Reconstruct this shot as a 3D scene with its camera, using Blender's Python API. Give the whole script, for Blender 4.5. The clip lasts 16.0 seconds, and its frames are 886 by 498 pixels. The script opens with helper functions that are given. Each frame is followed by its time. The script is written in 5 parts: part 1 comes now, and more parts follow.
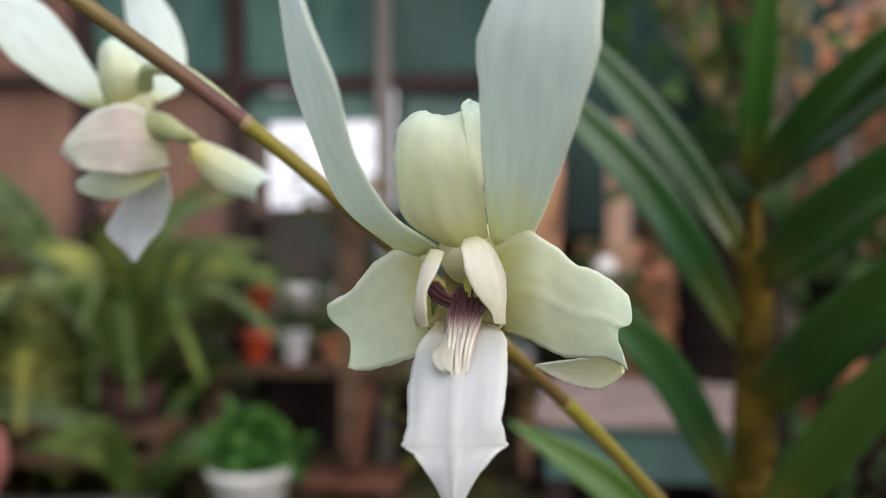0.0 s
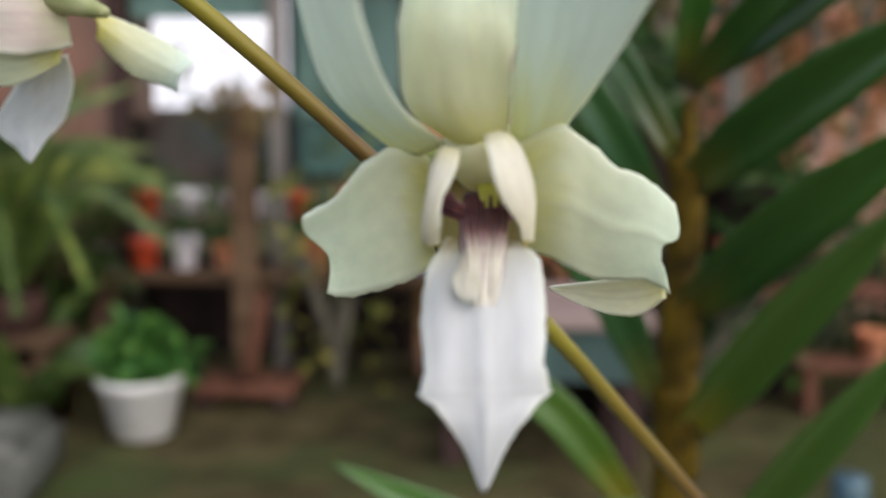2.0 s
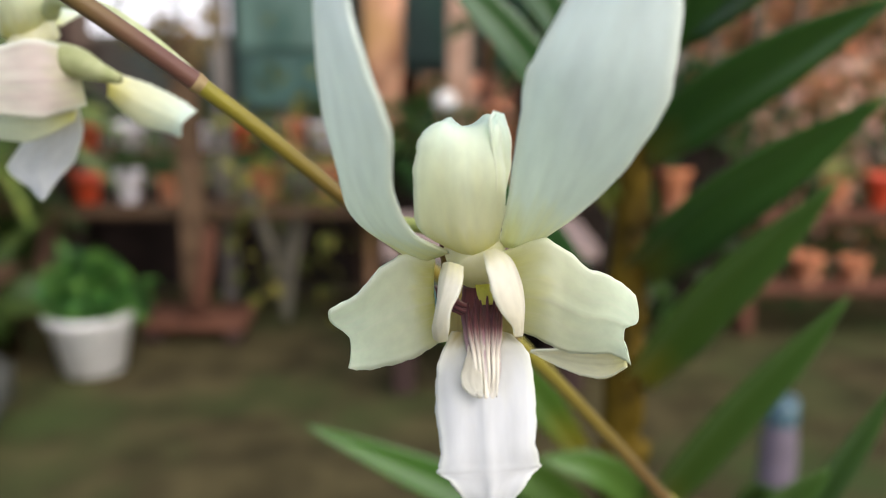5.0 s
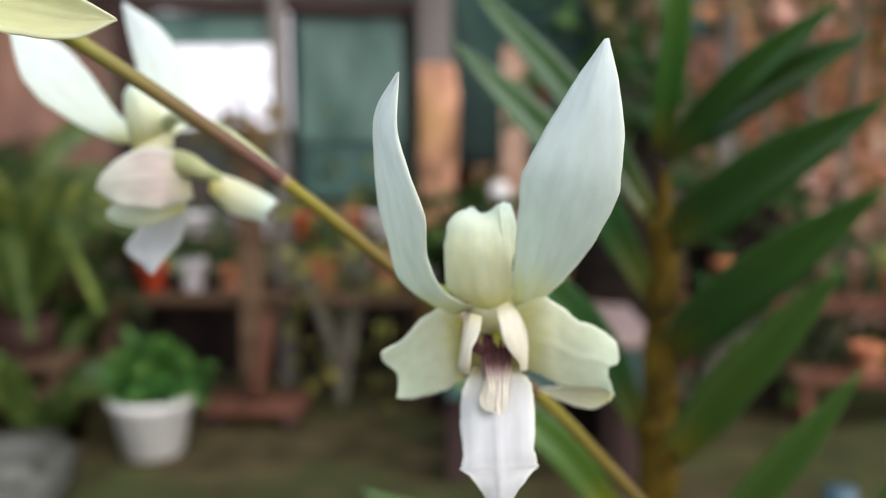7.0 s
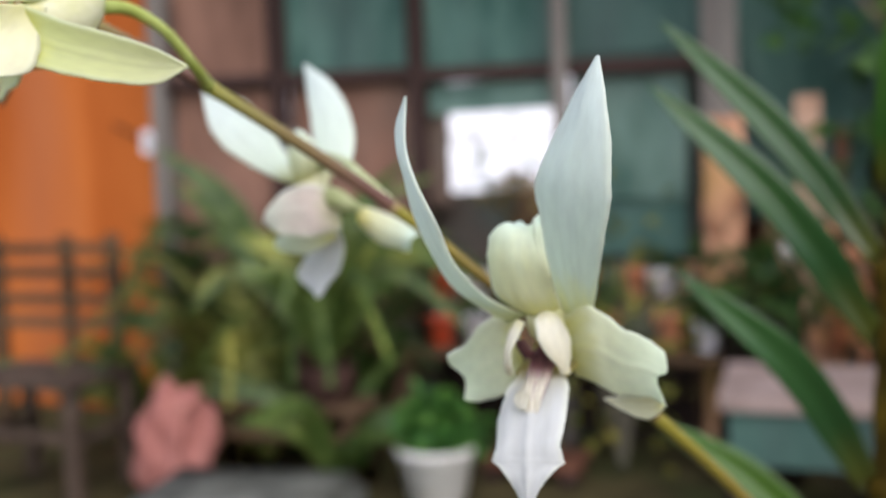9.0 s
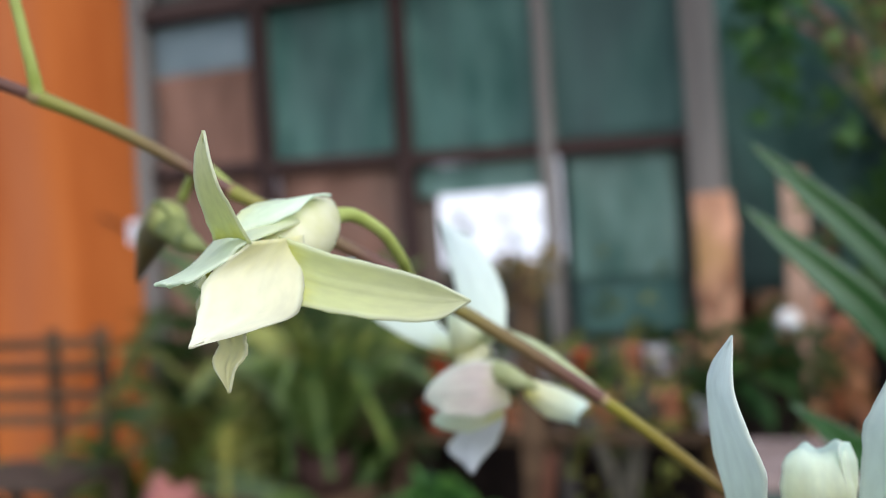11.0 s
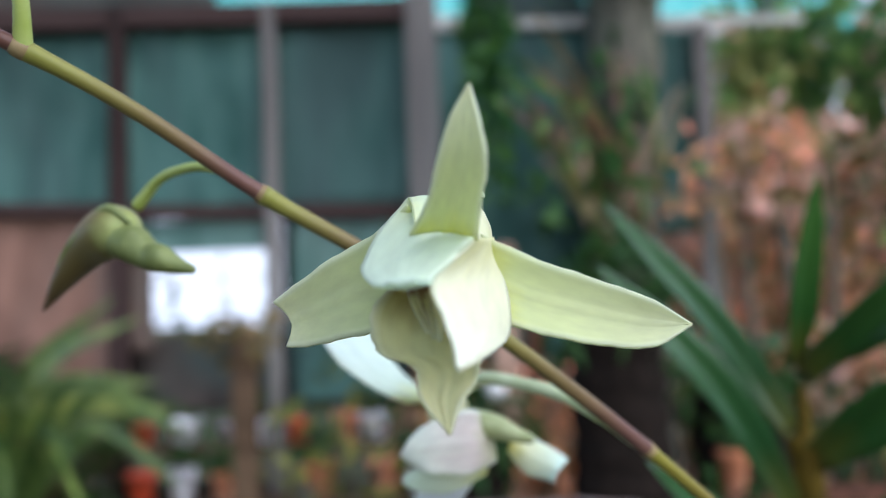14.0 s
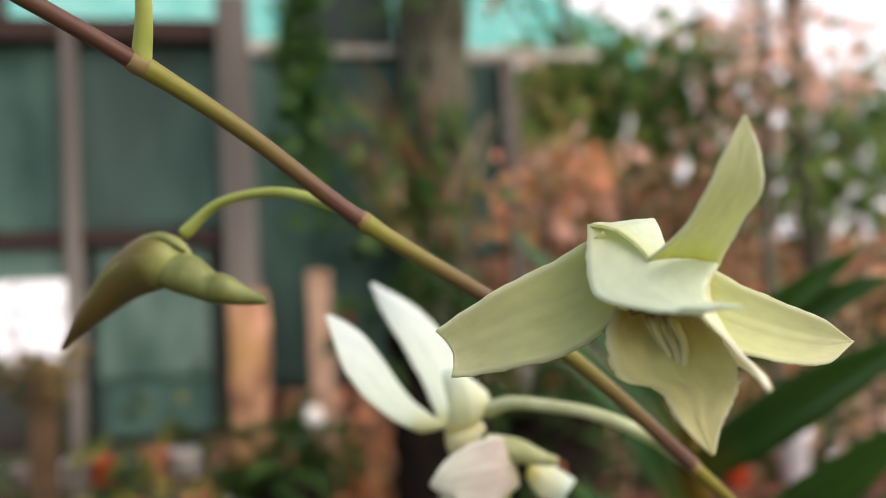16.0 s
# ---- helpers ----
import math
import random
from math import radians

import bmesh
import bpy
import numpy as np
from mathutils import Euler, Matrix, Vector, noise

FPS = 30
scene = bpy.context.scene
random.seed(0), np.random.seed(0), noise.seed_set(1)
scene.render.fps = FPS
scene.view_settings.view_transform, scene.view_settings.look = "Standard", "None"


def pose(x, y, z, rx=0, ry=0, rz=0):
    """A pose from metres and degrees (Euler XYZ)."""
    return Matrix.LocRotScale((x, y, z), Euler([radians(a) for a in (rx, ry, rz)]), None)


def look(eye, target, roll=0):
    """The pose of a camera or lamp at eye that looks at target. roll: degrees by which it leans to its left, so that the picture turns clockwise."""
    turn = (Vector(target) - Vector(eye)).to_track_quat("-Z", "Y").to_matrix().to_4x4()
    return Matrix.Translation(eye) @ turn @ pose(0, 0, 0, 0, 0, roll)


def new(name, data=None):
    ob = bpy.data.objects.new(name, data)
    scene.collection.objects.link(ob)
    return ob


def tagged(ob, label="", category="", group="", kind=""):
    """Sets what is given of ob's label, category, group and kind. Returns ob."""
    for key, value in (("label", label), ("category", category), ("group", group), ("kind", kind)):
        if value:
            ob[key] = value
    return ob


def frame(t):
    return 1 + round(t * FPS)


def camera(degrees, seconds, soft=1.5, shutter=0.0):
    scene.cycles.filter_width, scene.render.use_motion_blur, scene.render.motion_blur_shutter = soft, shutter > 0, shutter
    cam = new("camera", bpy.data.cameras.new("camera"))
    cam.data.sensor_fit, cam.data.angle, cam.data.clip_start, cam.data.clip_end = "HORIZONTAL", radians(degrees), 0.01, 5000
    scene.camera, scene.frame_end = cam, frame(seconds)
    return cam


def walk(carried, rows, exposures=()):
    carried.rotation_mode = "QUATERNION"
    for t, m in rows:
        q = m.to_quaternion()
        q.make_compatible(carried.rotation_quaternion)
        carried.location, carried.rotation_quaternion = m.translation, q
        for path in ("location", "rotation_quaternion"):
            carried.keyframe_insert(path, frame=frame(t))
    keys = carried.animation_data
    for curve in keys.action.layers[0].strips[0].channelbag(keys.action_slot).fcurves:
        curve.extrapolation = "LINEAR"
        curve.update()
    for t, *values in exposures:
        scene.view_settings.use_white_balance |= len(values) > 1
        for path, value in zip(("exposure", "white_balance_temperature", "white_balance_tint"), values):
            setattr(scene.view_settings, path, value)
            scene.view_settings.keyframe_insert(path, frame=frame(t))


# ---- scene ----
cam = camera(50.6, 16.0, soft=0.8)
PATH = [
    (0, (0.0173, -0.0106, 0.7566), (-0.0127, 0.1868, 0.7460), -0.36),
    (0.5, (0.0134, -0.0031, 0.7545), (-0.0109, 0.1950, 0.7416), -0.39),
    (1, (0.0057, 0.0119, 0.7481), (-0.0112, 0.2104, 0.7306), 0.09),
    (1.5, (0.0055, 0.0169, 0.7497), (-0.0050, 0.2151, 0.7253), 0.38),
    (2, (0.0032, 0.0095, 0.7549), (-0.0037, 0.2070, 0.7240), 0.32),
    (2.5, (0.0048, 0.0051, 0.7594), (-0.0000, 0.2013, 0.7208), 0.40),
    (3, (0.0035, 0.0038, 0.7646), (-0.0005, 0.1987, 0.7198), 0.08),
    (3.5, (0.0037, 0.0023, 0.7667), (0.0016, 0.1961, 0.7174), 0.12),
    (6, (-0.0065, -0.0196, 0.7802), (0.0003, 0.1764, 0.7411), -0.08),
    (6.5, (-0.0046, -0.0310, 0.7792), (-0.0025, 0.1663, 0.7462), -0.10),
    (7, (0.0009, -0.0408, 0.7796), (-0.0061, 0.1571, 0.7515), -0.36),
    (7.5, (0.0058, -0.0420, 0.7766), (-0.0140, 0.1555, 0.7523), -0.42),
    (8, (0.0187, -0.0476, 0.7756), (-0.0160, 0.1482, 0.7538), -0.81),
    (8.5, (0.0287, -0.0474, 0.7734), (-0.0233, 0.1448, 0.7547), -1.39),
    (9, (0.0394, -0.0480, 0.7728), (-0.0284, 0.1397, 0.7588), -2.07),
    (9.2, (0.0431, -0.0480, 0.7707), (-0.0302, 0.1377, 0.7590), -2.89),
    (11.3, (-0.0179, -0.0484, 0.7981), (-0.0765, 0.1428, 0.8010), -4.09),
    (11.5, (-0.0263, -0.0475, 0.7977), (-0.0800, 0.1451, 0.8007), -3.78),
    (12, (-0.0412, -0.0481, 0.7974), (-0.0841, 0.1472, 0.8016), -3.19),
    (12.5, (-0.0466, -0.0426, 0.7964), (-0.0820, 0.1541, 0.8023), -2.23),
    (13, (-0.0471, -0.0439, 0.7971), (-0.0747, 0.1540, 0.8053), -1.76),
    (13.5, (-0.0518, -0.0419, 0.7960), (-0.0681, 0.1572, 0.8065), -1.73),
    (14, (-0.0670, -0.0356, 0.7933), (-0.0671, 0.1640, 0.8061), -1.90),
    (14.5, (-0.0812, -0.0346, 0.7916), (-0.0620, 0.1640, 0.8056), -2.33),
    (15, (-0.0942, -0.0268, 0.7895), (-0.0586, 0.1694, 0.8053), -3.01),
    (15.5, (-0.1019, -0.0256, 0.7881), (-0.0578, 0.1688, 0.8051), -3.16),
    (16, (-0.1099, -0.0310, 0.7954), (-0.0679, 0.1638, 0.8118), -3.40),
]
walk(cam, [(t, look(eye, target, roll)) for t, eye, target, roll in PATH], exposures=[(0.0, 0.50, 6600, 11), (1.5, 0.52, 6600, 11), (3.5, 0.82, 6900, 11), (6.0, 0.79, 6700, 11), (9.0, 0.63, 6500, 11), (11.6, 0.56, 5900, 7.5), (12.6, 0.67, 5700, 7), (13.5, 0.68, 5650, 7), (14.5, 0.64, 5550, 7), (15.2, 0.63, 6200, 9), (16.0, 0.64, 7400, 13)])
cam.data.dof.use_dof = True
cam.data.dof.focus_distance = 0.109
cam.data.dof.aperture_fstop = 16.5

# ---- light ----
SUN_EL, SUN_AZ = radians(42), radians(142)
world = bpy.data.worlds.new("sky")
scene.world = world
world.use_nodes = True
wn, wl = world.node_tree.nodes, world.node_tree.links
sky = wn.new("ShaderNodeTexSky")
sky.sky_type, sky.sun_disc, sky.sun_elevation, sky.sun_rotation = "NISHITA", False, SUN_EL, SUN_AZ
wn["Background"].inputs["Strength"].default_value = 0.115
wl.new(sky.outputs[0], wn["Background"].inputs["Color"])
sun = new("sun", bpy.data.lights.new("sun", "SUN"))
sun.data.energy, sun.data.angle, sun.data.color = 2.6, radians(95), (1.0, 0.95, 0.87)
sun.matrix_world = look((0, 0, 0), (-math.sin(SUN_AZ) * math.cos(SUN_EL), -math.cos(SUN_AZ) * math.cos(SUN_EL), -math.sin(SUN_EL)))


# ---- materials ----
def mat(name, c1, c2, scale=20.0, rough=0.7, bump=0.2, stretch=(1, 1, 1), detail=6, metal=0.0, spots=None, translucent=0.0, vary=0.0, space="Object"):
    """A two-tone noisy surface with fine relief; spots: a third colour in larger blotches."""
    m = bpy.data.materials.new(name)
    m.use_nodes = True
    n, l = m.node_tree.nodes, m.node_tree.links
    b = n["Principled BSDF"]
    tc, mp = n.new("ShaderNodeTexCoord"), n.new("ShaderNodeMapping")
    mp.inputs["Scale"].default_value = stretch
    l.new(tc.outputs[space], mp.inputs[0])
    t1 = n.new("ShaderNodeTexNoise")
    t1.inputs["Scale"].default_value, t1.inputs["Detail"].default_value = scale, detail
    l.new(mp.outputs[0], t1.inputs[0])
    r = n.new("ShaderNodeValToRGB")
    r.color_ramp.elements[0].position, r.color_ramp.elements[1].position = 0.32, 0.68
    r.color_ramp.elements[0].color, r.color_ramp.elements[1].color = (*c1, 1), (*c2, 1)
    l.new(t1.outputs[0], r.inputs[0])
    col = r.outputs[0]
    if spots:
        t2, r2, mx = n.new("ShaderNodeTexNoise"), n.new("ShaderNodeValToRGB"), n.new("ShaderNodeMixRGB")
        t2.inputs["Scale"].default_value, t2.inputs["Detail"].default_value = scale * 0.23, 4
        l.new(mp.outputs[0], t2.inputs[0])
        r2.color_ramp.elements[0].position, r2.color_ramp.elements[1].position = 0.48, 0.66
        l.new(t2.outputs[0], r2.inputs[0])
        l.new(r2.outputs[0], mx.inputs[0])
        l.new(col, mx.inputs[1])
        mx.inputs[2].default_value = (*spots, 1)
        col = mx.outputs[0]
    if vary:
        oi, isl, ad, fr, hs = n.new("ShaderNodeObjectInfo"), n.new("ShaderNodeNewGeometry"), n.new("ShaderNodeMath"), n.new("ShaderNodeMath"), n.new("ShaderNodeHueSaturation")
        l.new(oi.outputs["Random"], ad.inputs[0])
        l.new(isl.outputs["Random Per Island"], ad.inputs[1])
        fr.operation = "FRACT"
        l.new(ad.outputs[0], fr.inputs[0])
        mr = n.new("ShaderNodeMapRange")
        mr.inputs[3].default_value, mr.inputs[4].default_value = 1 - vary, 1 + vary
        l.new(fr.outputs[0], mr.inputs[0])
        l.new(mr.outputs[0], hs.inputs["Value"])
        mr2 = n.new("ShaderNodeMapRange")
        mr2.inputs[3].default_value, mr2.inputs[4].default_value = 0.5 + 0.05 * vary, 0.5 - 0.05 * vary
        l.new(fr.outputs[0], mr2.inputs[0])
        l.new(mr2.outputs[0], hs.inputs["Hue"])
        l.new(col, hs.inputs["Color"])
        col = hs.outputs[0]
    l.new(col, b.inputs["Base Color"])
    b.inputs["Roughness"].default_value, b.inputs["Metallic"].default_value = rough, metal
    b.inputs["Specular IOR Level"].default_value = 0.5 if rough < 0.46 else 0.25 if rough < 0.65 else 0.1
    if bump:
        bp = n.new("ShaderNodeBump")
        bp.inputs["Strength"].default_value, bp.inputs["Distance"].default_value = bump, 0.3 / scale
        l.new(t1.outputs[0], bp.inputs["Height"])
        l.new(bp.outputs[0], b.inputs["Normal"])
    if translucent:
        tr, mx = n.new("ShaderNodeBsdfTranslucent"), n.new("ShaderNodeMixShader")
        l.new(col, tr.inputs["Color"])
        mx.inputs[0].default_value = translucent
        l.new(b.outputs[0], mx.inputs[1])
        l.new(tr.outputs[0], mx.inputs[2])
        l.new(mx.outputs[0], n["Material Output"].inputs[0])
    return m


def petal_mat(name, base, body, tip, vein, veins=0.25, translucent=0.55, rough=0.5, rim=0.5, fade=False, stops=(0.12, 0.42, 1.1), sharp=0.75):
    """Thin waxy petal: colour runs from base to tip along the length, faint lengthwise veins."""
    m = bpy.data.materials.new(name)
    m.use_nodes = True
    n, l = m.node_tree.nodes, m.node_tree.links
    b = n["Principled BSDF"]
    uv, sp = n.new("ShaderNodeUVMap"), n.new("ShaderNodeSeparateXYZ")
    l.new(uv.outputs[0], sp.inputs[0])
    wob, ad = n.new("ShaderNodeTexNoise"), n.new("ShaderNodeMath")
    wob.inputs["Scale"].default_value = 4.0
    l.new(uv.outputs[0], wob.inputs[0])
    ad.operation, ad.inputs[1].default_value = "MULTIPLY_ADD", 0.3
    l.new(wob.outputs[0], ad.inputs[0])
    l.new(sp.outputs[1], ad.inputs[2])
    r = n.new("ShaderNodeValToRGB")
    e = r.color_ramp.elements
    e[0].position, e[0].color, e[1].position, e[1].color = stops[0], (*base, 1), stops[2], (*tip, 1)
    mid = e.new(stops[1])
    mid.color = (*body, 1)
    l.new(ad.outputs[0], r.inputs[0])
    mp, vn, vr, mx = n.new("ShaderNodeMapping"), n.new("ShaderNodeTexNoise"), n.new("ShaderNodeValToRGB"), n.new("ShaderNodeMixRGB")
    mp.inputs["Scale"].default_value = (16, 0.7, 1)
    l.new(uv.outputs[0], mp.inputs[0])
    l.new(mp.outputs[0], vn.inputs[0])
    vn.inputs["Scale"].default_value, vn.inputs["Detail"].default_value = 1.0, 3
    vr.color_ramp.elements[0].position, vr.color_ramp.elements[1].position = 0.5, sharp
    vr.color_ramp.elements[1].color = (veins, veins, veins, 1)
    l.new(vn.outputs[0], vr.inputs[0])
    if fade:
        fd, fm = n.new("ShaderNodeMapRange"), n.new("ShaderNodeMath")
        fd.inputs[1].default_value, fd.inputs[2].default_value, fd.inputs[3].default_value, fd.inputs[4].default_value = 0.45, 0.75, 1.0, 0.0
        l.new(ad.outputs[0], fd.inputs[0])
        fm.operation = "MULTIPLY"
        l.new(vr.outputs[0], fm.inputs[0])
        l.new(fd.outputs[0], fm.inputs[1])
        l.new(fm.outputs[0], mx.inputs[0])
    else:
        l.new(vr.outputs[0], mx.inputs[0])
    l.new(r.outputs[0], mx.inputs[1])
    mx.inputs[2].default_value = (*vein, 1)
    # paler thin rim and faint mottling
    ctr, ab, rr, mot, mm = n.new("ShaderNodeMath"), n.new("ShaderNodeMath"), n.new("ShaderNodeMapRange"), n.new("ShaderNodeTexNoise"), n.new("ShaderNodeMapRange")
    ctr.operation, ctr.inputs[1].default_value = "SUBTRACT", 0.5
    ab.operation = "ABSOLUTE"
    l.new(sp.outputs[0], ctr.inputs[0])
    l.new(ctr.outputs[0], ab.inputs[0])
    rr.inputs[1].default_value, rr.inputs[2].default_value, rr.inputs[4].default_value = 0.40, 0.50, rim
    l.new(ab.outputs[0], rr.inputs[0])
    rim_mix = n.new("ShaderNodeMixRGB")
    rim_mix.inputs[2].default_value = (0.88, 0.90, 0.80, 1)
    l.new(rr.outputs[0], rim_mix.inputs[0])
    l.new(mx.outputs[0], rim_mix.inputs[1])
    mot.inputs["Scale"].default_value, mot.inputs["Detail"].default_value = 7.0, 5
    l.new(uv.outputs[0], mot.inputs[0])
    mm.inputs[1].default_value, mm.inputs[2].default_value, mm.inputs[3].default_value, mm.inputs[4].default_value = 0.3, 0.7, 0.93, 1.04
    l.new(mot.outputs[0], mm.inputs[0])
    hv = n.new("ShaderNodeHueSaturation")
    l.new(mm.outputs[0], hv.inputs["Value"])
    l.new(rim_mix.outputs[0], hv.inputs["Color"])
    mx = hv
    l.new(mx.outputs[0], b.inputs["Base Color"])
    b.inputs["Roughness"].default_value = rough
    b.inputs["Specular IOR Level"].default_value = 0.3
    b.inputs["Sheen Weight"].default_value = 0.1
    bp = n.new("ShaderNodeBump")
    bp.inputs["Strength"].default_value, bp.inputs["Distance"].default_value = 0.03, 0.0003
    l.new(vn.outputs[0], bp.inputs["Height"])
    l.new(bp.outputs[0], b.inputs["Normal"])
    tr, ms = n.new("ShaderNodeBsdfTranslucent"), n.new("ShaderNodeMixShader")
    l.new(mx.outputs[0], tr.inputs["Color"])
    ms.inputs[0].default_value = translucent
    l.new(b.outputs[0], ms.inputs[1])
    l.new(tr.outputs[0], ms.inputs[2])
    l.new(ms.outputs[0], n["Material Output"].inputs[0])
    return m


PETAL = petal_mat("petal_white", (0.80, 0.80, 0.42), (0.83, 0.91, 0.82), (0.86, 0.93, 0.92), (0.79, 0.87, 0.73), 0.05, 0.54, stops=(0.12, 0.32, 0.95))
# mint tint puts cool sky light into the colour of flower_c's hood
PETAL_SKYLIT = petal_mat("petal_mint_skylit", (0.82, 0.84, 0.52), (0.83, 0.90, 0.70), (0.84, 0.93, 0.78), (0.76, 0.85, 0.66), 0.06, 0.46, rim=0.2)
# warm light painted on flower_c's right hood half; cream is the tip fold's own
PETAL_WARM = petal_mat("petal_cream_warmlit", (0.82, 0.78, 0.42), (0.87, 0.84, 0.61), (0.89, 0.87, 0.70), (0.82, 0.79, 0.54), 0.08, 0.34)
SEPAL = petal_mat("sepal_cream", (0.70, 0.68, 0.24), (0.74, 0.77, 0.57), (0.71, 0.80, 0.65), (0.84, 0.80, 0.70), 0.30, 0.40, stops=(0.14, 0.40, 1.0))
SEPAL_D = petal_mat("sepal_upper", (0.76, 0.72, 0.26), (0.84, 0.84, 0.60), (0.80, 0.91, 0.84), (0.82, 0.80, 0.60), 0.10, 0.50, stops=(0.16, 0.36, 1.0))
SEPAL_G = petal_mat("sepal_green", (0.72, 0.72, 0.18), (0.74, 0.78, 0.42), (0.76, 0.77, 0.50), (0.68, 0.66, 0.38), 0.12, 0.54, stops=(0.08, 0.30, 1.1))
SEPAL_P = petal_mat("sepal_flushed", (0.55, 0.55, 0.30), (0.74, 0.64, 0.60), (0.82, 0.83, 0.72), (0.56, 0.40, 0.42), 0.4, 0.32, rim=0.9, stops=(0.1, 0.4, 0.85))
SIDE = petal_mat("side_lobe_cream", (0.80, 0.75, 0.48), (0.84, 0.80, 0.70), (0.81, 0.76, 0.60), (0.78, 0.71, 0.60), 0.12, 0.34)
LIP = petal_mat("lip_white", (0.42, 0.34, 0.14), (0.68, 0.67, 0.60), (0.68, 0.685, 0.70), (0.64, 0.63, 0.60), 0.10, 0.40, stops=(0.13, 0.27, 0.50))
# LIP lightened for flower_b: light it lacks in shade is put into the colour
LIP_B = petal_mat("lip_lightened", (0.70, 0.68, 0.55), (0.80, 0.82, 0.83), (0.82, 0.84, 0.87), (0.80, 0.74, 0.70), 0.15, 0.45)
LIP_G = petal_mat("lip_cream", (0.46, 0.34, 0.10), (0.86, 0.82, 0.46), (0.88, 0.84, 0.52), (0.62, 0.52, 0.24), 0.20, 0.6, fade=True)
CALLUS = petal_mat("callus_cream", (0.66, 0.56, 0.48), (0.70, 0.66, 0.56), (0.71, 0.69, 0.62), (0.66, 0.58, 0.48), 0.12)
KEEL = petal_mat("keels_purple_to_cream", (0.075, 0.014, 0.022), (0.15, 0.05, 0.06), (0.68, 0.63, 0.53), (0.035, 0.005, 0.010), 0.9, 0.10, rim=0.0, fade=True, stops=(0.30, 0.50, 0.82), sharp=0.58)
KEEL_S = petal_mat("lip_bed_mauve_to_cream", (0.13, 0.035, 0.045), (0.36, 0.20, 0.24), (0.67, 0.63, 0.56), (0.08, 0.015, 0.025), 0.6, 0.15, rim=0.0, fade=True, stops=(0.30, 0.50, 0.80), sharp=0.6)
CALLUS_G = petal_mat("callus_green", (0.52, 0.52, 0.06), (0.60, 0.60, 0.10), (0.66, 0.64, 0.16), (0.45, 0.36, 0.10), 0.3, rim=0.0)
THROAT = petal_mat("throat_purple", (0.07, 0.012, 0.018), (0.13, 0.035, 0.04), (0.16, 0.05, 0.05), (0.03, 0.004, 0.008), 0.8, 0.05, rim=0.1, sharp=0.6)
THROAT_O = petal_mat("throat_olive", (0.10, 0.03, 0.03), (0.24, 0.17, 0.04), (0.40, 0.33, 0.10), (0.16, 0.07, 0.04), 0.5, 0.15, rim=0.0)
KEEL_G = petal_mat("keels_brown_to_cream", (0.22, 0.11, 0.05), (0.70, 0.62, 0.30), (0.88, 0.86, 0.60), (0.20, 0.09, 0.04), 0.7, 0.3, rim=0.0, fade=True, stops=(0.2, 0.38, 0.8), sharp=0.62)
THROAT_B = petal_mat("throat_brown", (0.10, 0.05, 0.03), (0.12, 0.06, 0.03), (0.18, 0.09, 0.05), (0.06, 0.02, 0.02), 0.6, 0.05, rim=0.0)
COLUMN = mat("column_cream", (0.76, 0.74, 0.42), (0.86, 0.83, 0.60), 300, 0.45, 0.1, translucent=0.3)
def stem_mat(name, stops):
    """Stalk colour that runs along each joint, with fine speckles."""
    m = petal_mat(name, (0.3, 0.3, 0.1), (0.3, 0.3, 0.1), (0.3, 0.3, 0.1), (0.16, 0.10, 0.04), 0.3, 0.03, 0.42, 0.0)
    ramp = [n for n in m.node_tree.nodes if n.type == "VALTORGB" and len(n.color_ramp.elements) == 3][0]
    for e, (p, c) in zip(ramp.color_ramp.elements, stops):
        e.position, e.color = p, (*c, 1)
    return m


STEM_UP = stem_mat("stalk_upper", ((0.15, (0.23, 0.22, 0.04)), (0.55, (0.17, 0.12, 0.04)), (1.0, (0.125, 0.055, 0.042))))
STEM_LOW = stem_mat("stalk_lower", ((0.15, (0.22, 0.19, 0.02)), (0.6, (0.17, 0.125, 0.016)), (1.05, (0.12, 0.07, 0.018))))
STEM_RING = mat("node_ring_tan", (0.20, 0.13, 0.06), (0.30, 0.22, 0.11), 300, 0.5, 0.2)
STEM_P = mat("stem_purple", (0.16, 0.05, 0.05), (0.26, 0.11, 0.07), 180, 0.45, 0.2)
PEDICEL_W = mat("pedicel_pale", (0.50, 0.55, 0.28), (0.66, 0.70, 0.46), 200, 0.45, 0.1, translucent=0.25)
PEDICEL = mat("pedicel_green", (0.36, 0.42, 0.08), (0.48, 0.54, 0.16), 200, 0.45, 0.1, translucent=0.15)
BUD = stem_mat("bud_green", ((0.18, (0.085, 0.045, 0.012)), (0.72, (0.135, 0.105, 0.024)), (1.15, (0.33, 0.36, 0.12))))
SPUR = mat("spur_green", (0.14, 0.16, 0.04), (0.27, 0.30, 0.10), 200, 0.45, 0.1, translucent=0.15)
SPUR_P = mat("spur_pale", (0.34, 0.37, 0.15), (0.55, 0.57, 0.32), 200, 0.45, 0.1, translucent=0.2)
LEAF = petal_mat("leaf_green", (0.11, 0.095, 0.006), (0.022, 0.084, 0.010), (0.055, 0.145, 0.022), (0.060, 0.120, 0.020), 0.35, 0.20, 0.26, rim=0.0)
LEAF_Y = petal_mat("leaf_yellowed", (0.22, 0.17, 0.008), (0.050, 0.115, 0.010), (0.070, 0.165, 0.026), (0.12, 0.15, 0.025), 0.45, 0.20, 0.32, rim=0.0)
LEAF_D = petal_mat("leaf_dark_green", (0.08, 0.075, 0.006), (0.013, 0.056, 0.012), (0.030, 0.092, 0.022), (0.035, 0.080, 0.020), 0.35, 0.14, 0.24, rim=0.0)
